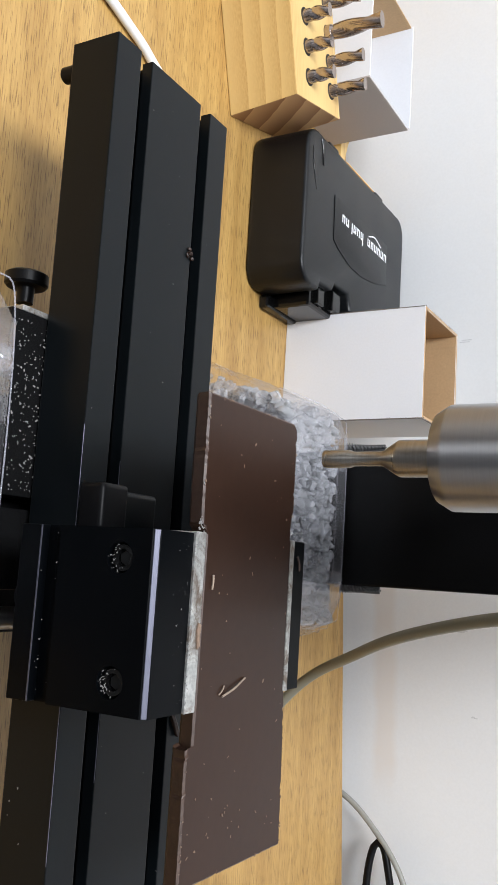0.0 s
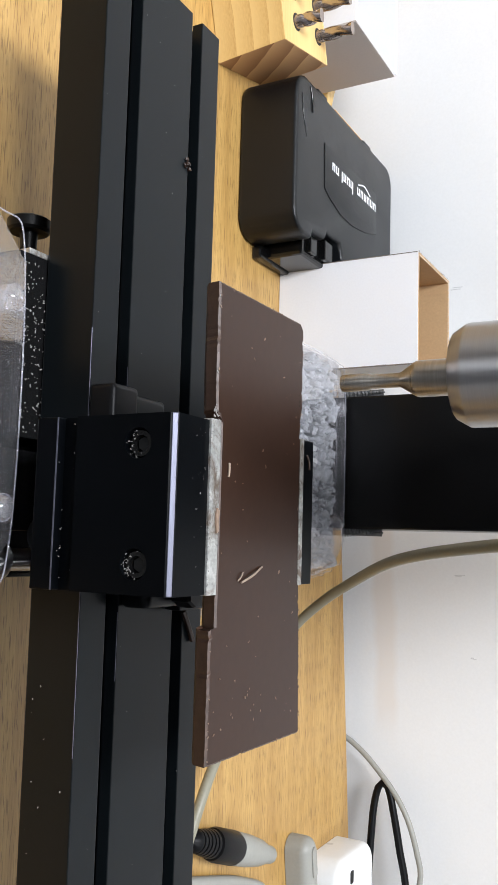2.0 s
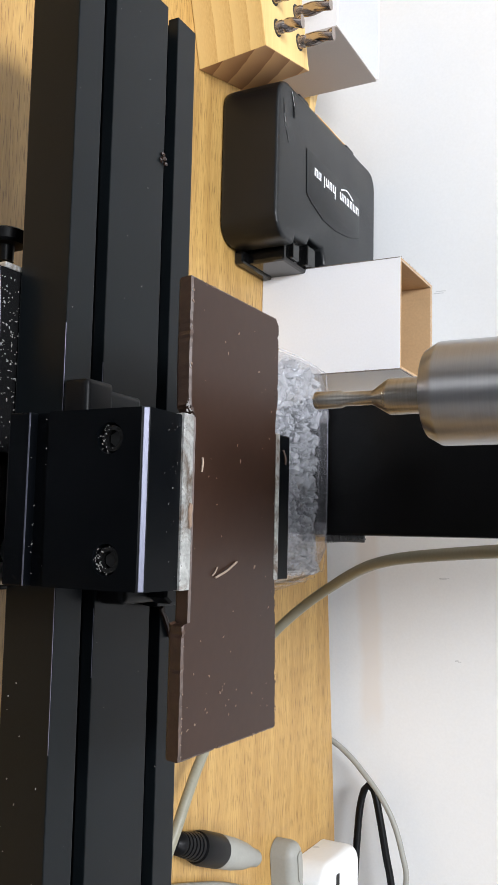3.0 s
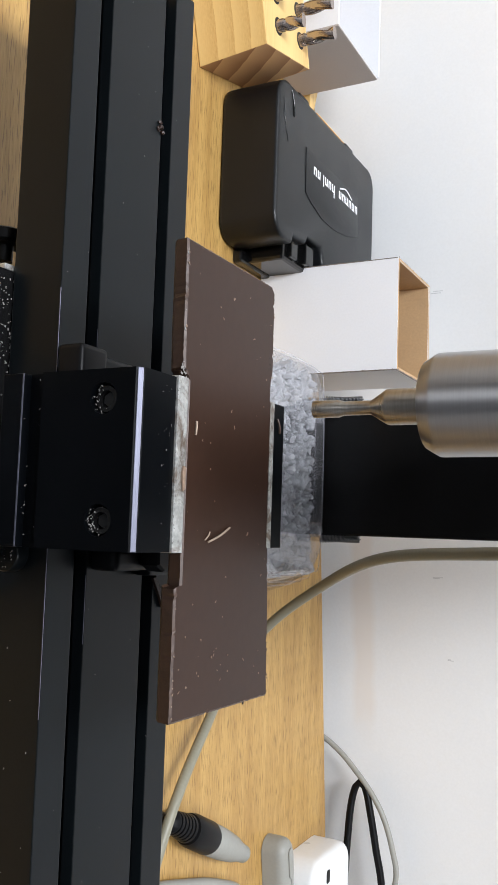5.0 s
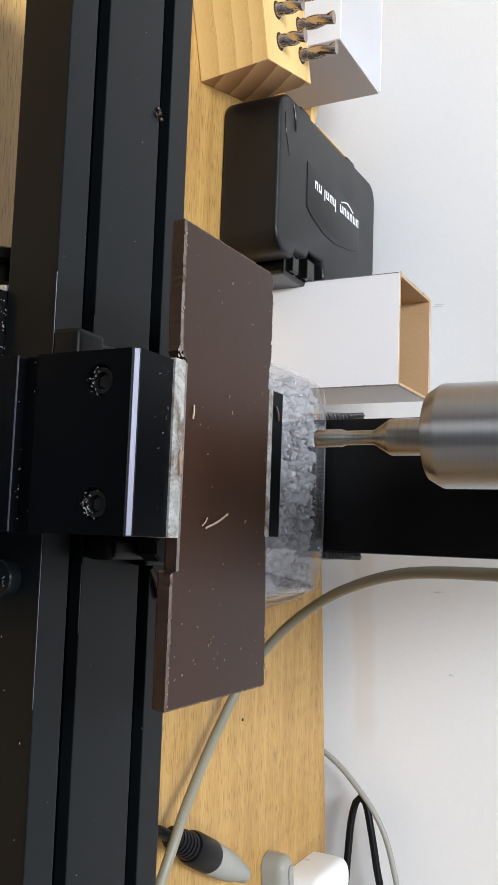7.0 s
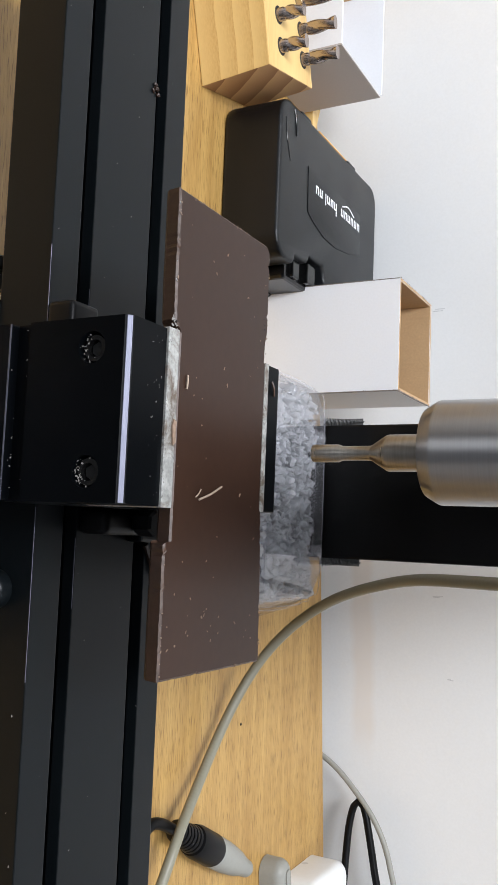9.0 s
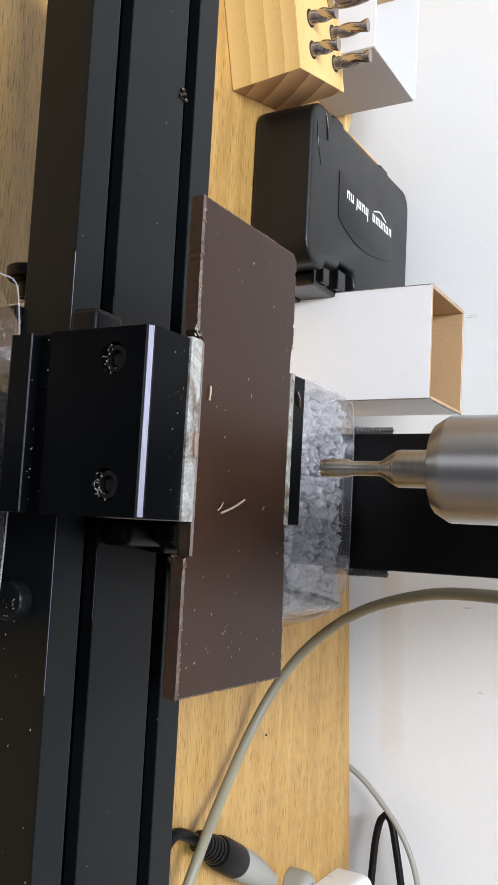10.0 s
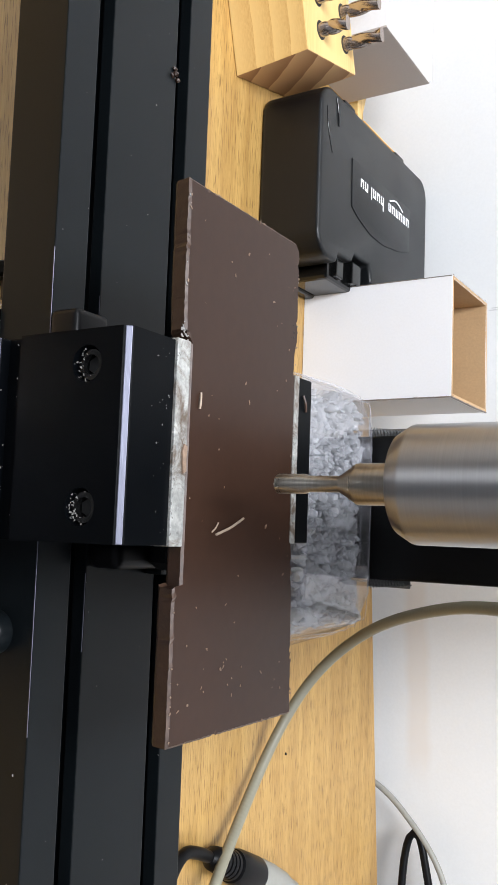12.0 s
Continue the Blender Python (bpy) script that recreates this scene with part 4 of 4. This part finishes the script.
def mill_cutter(x, y, r, length, base=46.8):
    """A fluted end mill standing point up in the block."""
    t = thing("end_mill_bit", "bright steel end mill standing in the wooden block", "end mill", "end mills in the block", at=(x, y, base))
    part("shank", lathe([(r, -22), (r, 4.0), (r * 0.7, 6.5)], 24), M_BIT, t, "", 30)
    bm = bmesh.new()
    n, m = 24, 28
    rings = []
    for i in range(m + 1):
        z = 5 + (length - 5) * i / m
        tw = 3.6 * i / m
        ring = []
        for k in range(n):
            a = 2 * math.pi * k / n
            q = r * (0.72 + 0.34 * abs(math.cos(a + 0.4)) ** 1.4)
            ring.append(bm.verts.new((q * math.cos(a + tw), q * math.sin(a + tw), z)))
        rings.append(ring)
    for a, b in zip(rings, rings[1:]):
        for k in range(n):
            bm.faces.new((a[k], a[(k + 1) % n], b[(k + 1) % n], b[k]))
    bm.faces.new(rings[0])
    bm.faces.new(rings[-1])
    part("fluted_tip", bm, M_BIT, t, "", 50)
    return t


def tool_block():
    u, v = Vector((-0.955, -0.295)), Vector((-0.234, 0.972))
    a = Vector((-266, 246))
    spot = lambda i, j: a + u * i + v * j
    b = thing("wooden_block", "pine wood block drilled to hold end mills", "tool block")
    bm = prism([tuple(spot(0, 0)), tuple(spot(0, 65)), tuple(spot(120, 65)), tuple(spot(120, 0))], 0.2, 47, 0.7)
    for q in bm.verts:      # the end is sawn a little out of square
        if (Vector((q.co.x, q.co.y)) - a).dot(u) < 10:
            q.co -= Vector((u.x, u.y, 0)) * 4.0 * (1 - q.co.z / 47)
    body = part("block_body", bm, M_PINE, b)
    # end-grain face
    body.data.materials.append(M_PINE_END)
    for p in body.data.polygons:
        if p.normal.dot(Vector((-u.x, -u.y, 0))) > 0.8:
            p.material_index = 1
    for i in (15, 33, 51, 69):
        for j in (20, 53):
            x, y = spot(i, j)
            part("hole", lathe([(5.4, 0), (5.2, 0.12), (0.2, 0.14)], 24, Matrix.Translation((x, y, 47.0))), M_DARK, b, "dark drilled hole")
            mill_cutter(x, y, 4.0 if (i, j) != (51, 53) else 5.0, {20: 17, 53: 24}[j] + (14 if (i, j) == (51, 53) else 0))
    plank = prism([(-420, 412), (-330, 416), (-300, 405), (-300, 399), (-420, 399)], 0.2, 8, 0.5)
    single("wood_strip", plank, M_PINE, "thin pale wood strip on the desk", "wood strip")


def connectors():
    d = Vector((0.47, 0.88, 0)).normalized()
    turn = Matrix.Translation((183, 234, 9.3)) @ d.to_track_quat("Z", "Y").to_matrix().to_4x4()
    p = thing("din_plug", "black and grey round cable plug lying on the desk", "cable plug")
    prof = [(3.0, -4)]
    for k in range(6):
        prof += [(6.6 + k * 0.35, k * 4.4), (6.9 + k * 0.35, k * 4.4 + 2.6), (5.4 + k * 0.35, k * 4.4 + 2.9), (5.4 + k * 0.35, k * 4.4 + 4.1)]
    prof += [(9.4, 27), (10.4, 32), (10.6, 58), (9.8, 61)]
    part("boot", lathe([(a * 0.92, b * 0.80) for a, b in prof], 36, turn), M_RUBBER, p, "ribbed black rubber boot", 40)
    part("plug_body", lathe([(8.2, 48.8), (9.5, 50.4), (9.3, 66), (8.0, 82), (6.0, 92), (5.4, 100), (4.5, 102)], 36, turn), M_GREY_PLUG, p, "pale grey plug body", 40)
    part("lead", tube([(181, 230, 9.3), (176, 220, 9.3), (173, 209, 9), (179, 199, 9), (198, 190, 8), (250, 180, 8)], 3.2, 30), M_RUBBER, p, "black lead", 60)
    global PLUG
    PLUG = p
    q = thing("inline_connector", "grey moulded cable connector on the desk", "cable connector")
    bm = moulding(rounded(232, 292, 369, 388, 9), 0.4, 18, 7.5)
    slant = Matrix.Translation((240, 378, 0)) @ Matrix.Rotation(radians(9), 4, "Z") @ Matrix.Translation((-240, -378, 0))
    bmesh.ops.transform(bm, matrix=slant, verts=bm.verts)
    part("connector_body", bm, M_GREY_PLUG, q, "", 40)
    part("grip", prism(rounded(238, 259, 375.2, 381.8, 3.2), 17.9, 18.8, 0.4, 2, slant), M_GREY_PLUG, q, "", 40)
    part("relief", lathe([(8, 0), (8.5, 2), (7, 3), (8, 5), (6.6, 6), (7.4, 8), (5, 12), (4, 60)], 28, Matrix.Translation((292, 379, 10)) @ Matrix.Rotation(radians(90), 4, "Y")), M_GREY_PLUG, q, "", 40)
    w = thing("power_adapter", "white plastic plug adapter with a socket hole", "adapter")
    part("adapter_body", moulding(rounded(256, 335, 405, 474, 15), 0.4, 27, 7.0), M_WHITE_PL, w, "", 40)
    part("socket_hole", prism(rounded(266, 275, 424, 430, 1.5), 27, 27.3), M_DARK, w, "dark socket hole")
    single("grey_lead", tube([(216, 222, 4), (226, 259, 4), (239, 300, 4), (257, 335, 4), (292, 350, 4), (360, 330, 4)], 3.4, 40), M_GREY_PLUG, "thick grey lead lying on the desk", "cable", smooth=60)
    single("grey_lead", tube([(-275, 60, 3), (-264, 112, 3), (-257, 138, 3), (-250, 158, 3), (-232, 185, 3), (-190, 180, 3), (-150, 130, 3)], 2.6, 40), M_WHITE_PL, "thin pale grey lead on the desk", "cable", smooth=60)


# the hanging cable: where it runs at a few times, from the column to the table's motor
CABLE_0 = [(28, 130, 268), (29, 165, 225), (32, 200, 184), (47, 240, 124), (63, 280, 83), (83, 305, 41), (124, 287, 15), (165.5, 236, 16), (192, 220, 16), (258, 198, 9), (340, 160, 8)]
CABLE_1 = [(28, 130, 264), (28, 165, 220), (31, 200, 178), (40, 240, 123), (54, 280, 84), (78, 305, 40), (119, 287, 15), (164.8, 235, 16), (176.5, 227.7, 16), (248, 196, 9), (330, 160, 8)]
CABLE_5 = [(26, 130, 276), (26, 165, 235), (28, 200, 194), (32, 240, 131), (45, 280, 88), (56.5, 302, 63.5), (75.5, 309, 34), (105, 302, 12), (131, 277, 10), (166.5, 230, 16), (181.7, 221, 16), (248, 196, 9), (330, 160, 8)]
CABLE_9 = [(26, 130, 276), (26, 165, 235), (28, 200, 194), (29, 228, 154), (33, 256, 127), (44, 284, 87), (58, 305, 58), (74, 313, 36), (93, 310, 21), (122, 295, 11), (152.5, 270, 9), (175.8, 228.7, 18.5), (197.5, 219.5, 16), (248, 196, 9), (330, 160, 8)]
LINKS, LINK = 205, 2.55


def cable_poses(points):
    pts = spline(points, 400)
    for _ in range(3):      # ease out small kinks
        pts = [sum((pts[j] for j in range(max(0, 2 * i - 400, i - 10), i + min(10, i, 400 - i) + 1) if abs(j - i) <= min(i, 400 - i)), Vector()) / (2 * min(10, i, 400 - i) + 1) for i in range(401)]
    out, k, here = [], 0, pts[0]
    for i in range(LINKS):
        while k < 399 and (pts[k + 1] - here).length < LINK:
            k += 1
        step = (pts[k + 1] - here).normalized() * LINK
        out.append(Matrix.Translation((here + step / 2) * MM) @ step.to_track_quat("Z", "Y").to_matrix().to_4x4())
        here = here + step
    return out


def hanging_cable():
    """A bending cable in short rigid links with rounded ends."""
    first = None
    links = []
    h, r = LINK / 2, 3.0
    c = thing("motor_cable", "olive grey motor cable hanging in an arc", "cable")
    ease = (10, 25, 45, 65)
    prof = [(0.2, -h - r * 0.98)] + [(r * math.cos(radians(a)), -h - r * math.sin(radians(a))) for a in ease[::-1]] + [(r, -h), (r, h)] + \
           [(r * math.cos(radians(a)), h + r * math.sin(radians(a))) for a in ease] + [(0.2, h + r * 0.98)]
    for i in range(LINKS):
        if first is None:
            first = part("cable_link", lathe(prof, 24), M_GREY_CABLE, c, "", 45)
            links.append(first)
        else:
            ob = new("cable_link", first.data)
            ob.parent = c
            links.append(ob)
    return links


TABLE = milling_table()
VISE = vise()
BAR = chocolate()
CRUMBS = crumbs_on_bar()
machine_base()
KNOB = saddle_knob()
column()
HEAD = milling_head()
tub("clear_plastic_tub", "empty clear plastic tub standing before the machine", -70, 48, -63, 9.8, 76, 12, "clear plastic tubs", 26.2)
rear_tub()
carton()
tray_box()
tool_case()
tool_block()
connectors()
LINK_OBJECTS = hanging_cable()


def motions():
    # the table slides steadily to one side and towards the front until it stops just before 9 s
    stop = 8.97
    times = [0.0, 1.0, 2.0, 3.0, 4.0, 5.0, 6.0, 7.0, 8.0, 8.7, stop, 9.2, 10.0, 12.0]
    slide = [(t, pose((33.9 - 6.24 * min(t, stop)) * MM, (8.6 - 1.6 * min(t, stop)) * MM, 0)) for t in times]
    for ob in (VISE, BAR, CRUMBS):
        walk(ob, slide)
    # the table lies a quarter of a degree askew under the vise
    askew = pose(-0.12, 0.07, 0, 0, 0, 0.25) @ pose(0.12, -0.07, 0)
    walk(TABLE, [(t, m @ askew) for t, m in slide])
    walk(KNOB, [(t, pose(0, -1.6 * MM * min(t, stop), 0)) for t in times])
    # the head comes down from 9.3 s on
    start = 9.32
    walk(HEAD, [(t, pose(0, 0, -6.6 * MM * max(0, t - start))) for t in (0.0, 4.0, 8.0, 9.0, start, 9.6, 10.0, 11.0, 12.0)])
    # the plug is dragged a little by its lead
    about = Vector((183, 234, 0)) * MM
    walk(PLUG, [(t, pose(x * MM, y * MM, 0) @ Matrix.Translation(about) @ pose(0, 0, 0, 0, 0, turn) @ Matrix.Translation(-about))
                for t, x, y, turn in ((0.0, 13, 0, 8), (2.5, 12, 0, 8), (4.3, 1, 0, 3), (5.5, 0, 0, 1.5), (7.5, -3, 4, 0), (9.5, -6, 9, 0), (12.0, -14, 6, 2))])
    shapes = [(0.0, CABLE_0), (1.5, CABLE_1), (5.5, CABLE_5), (9.0, CABLE_9), (12.0, CABLE_9)]
    runs = [(t, cable_poses(c)) for t, c in shapes]
    for i, ob in enumerate(LINK_OBJECTS):
        walk(ob, [(t, p[i]) for t, p in runs])


motions()
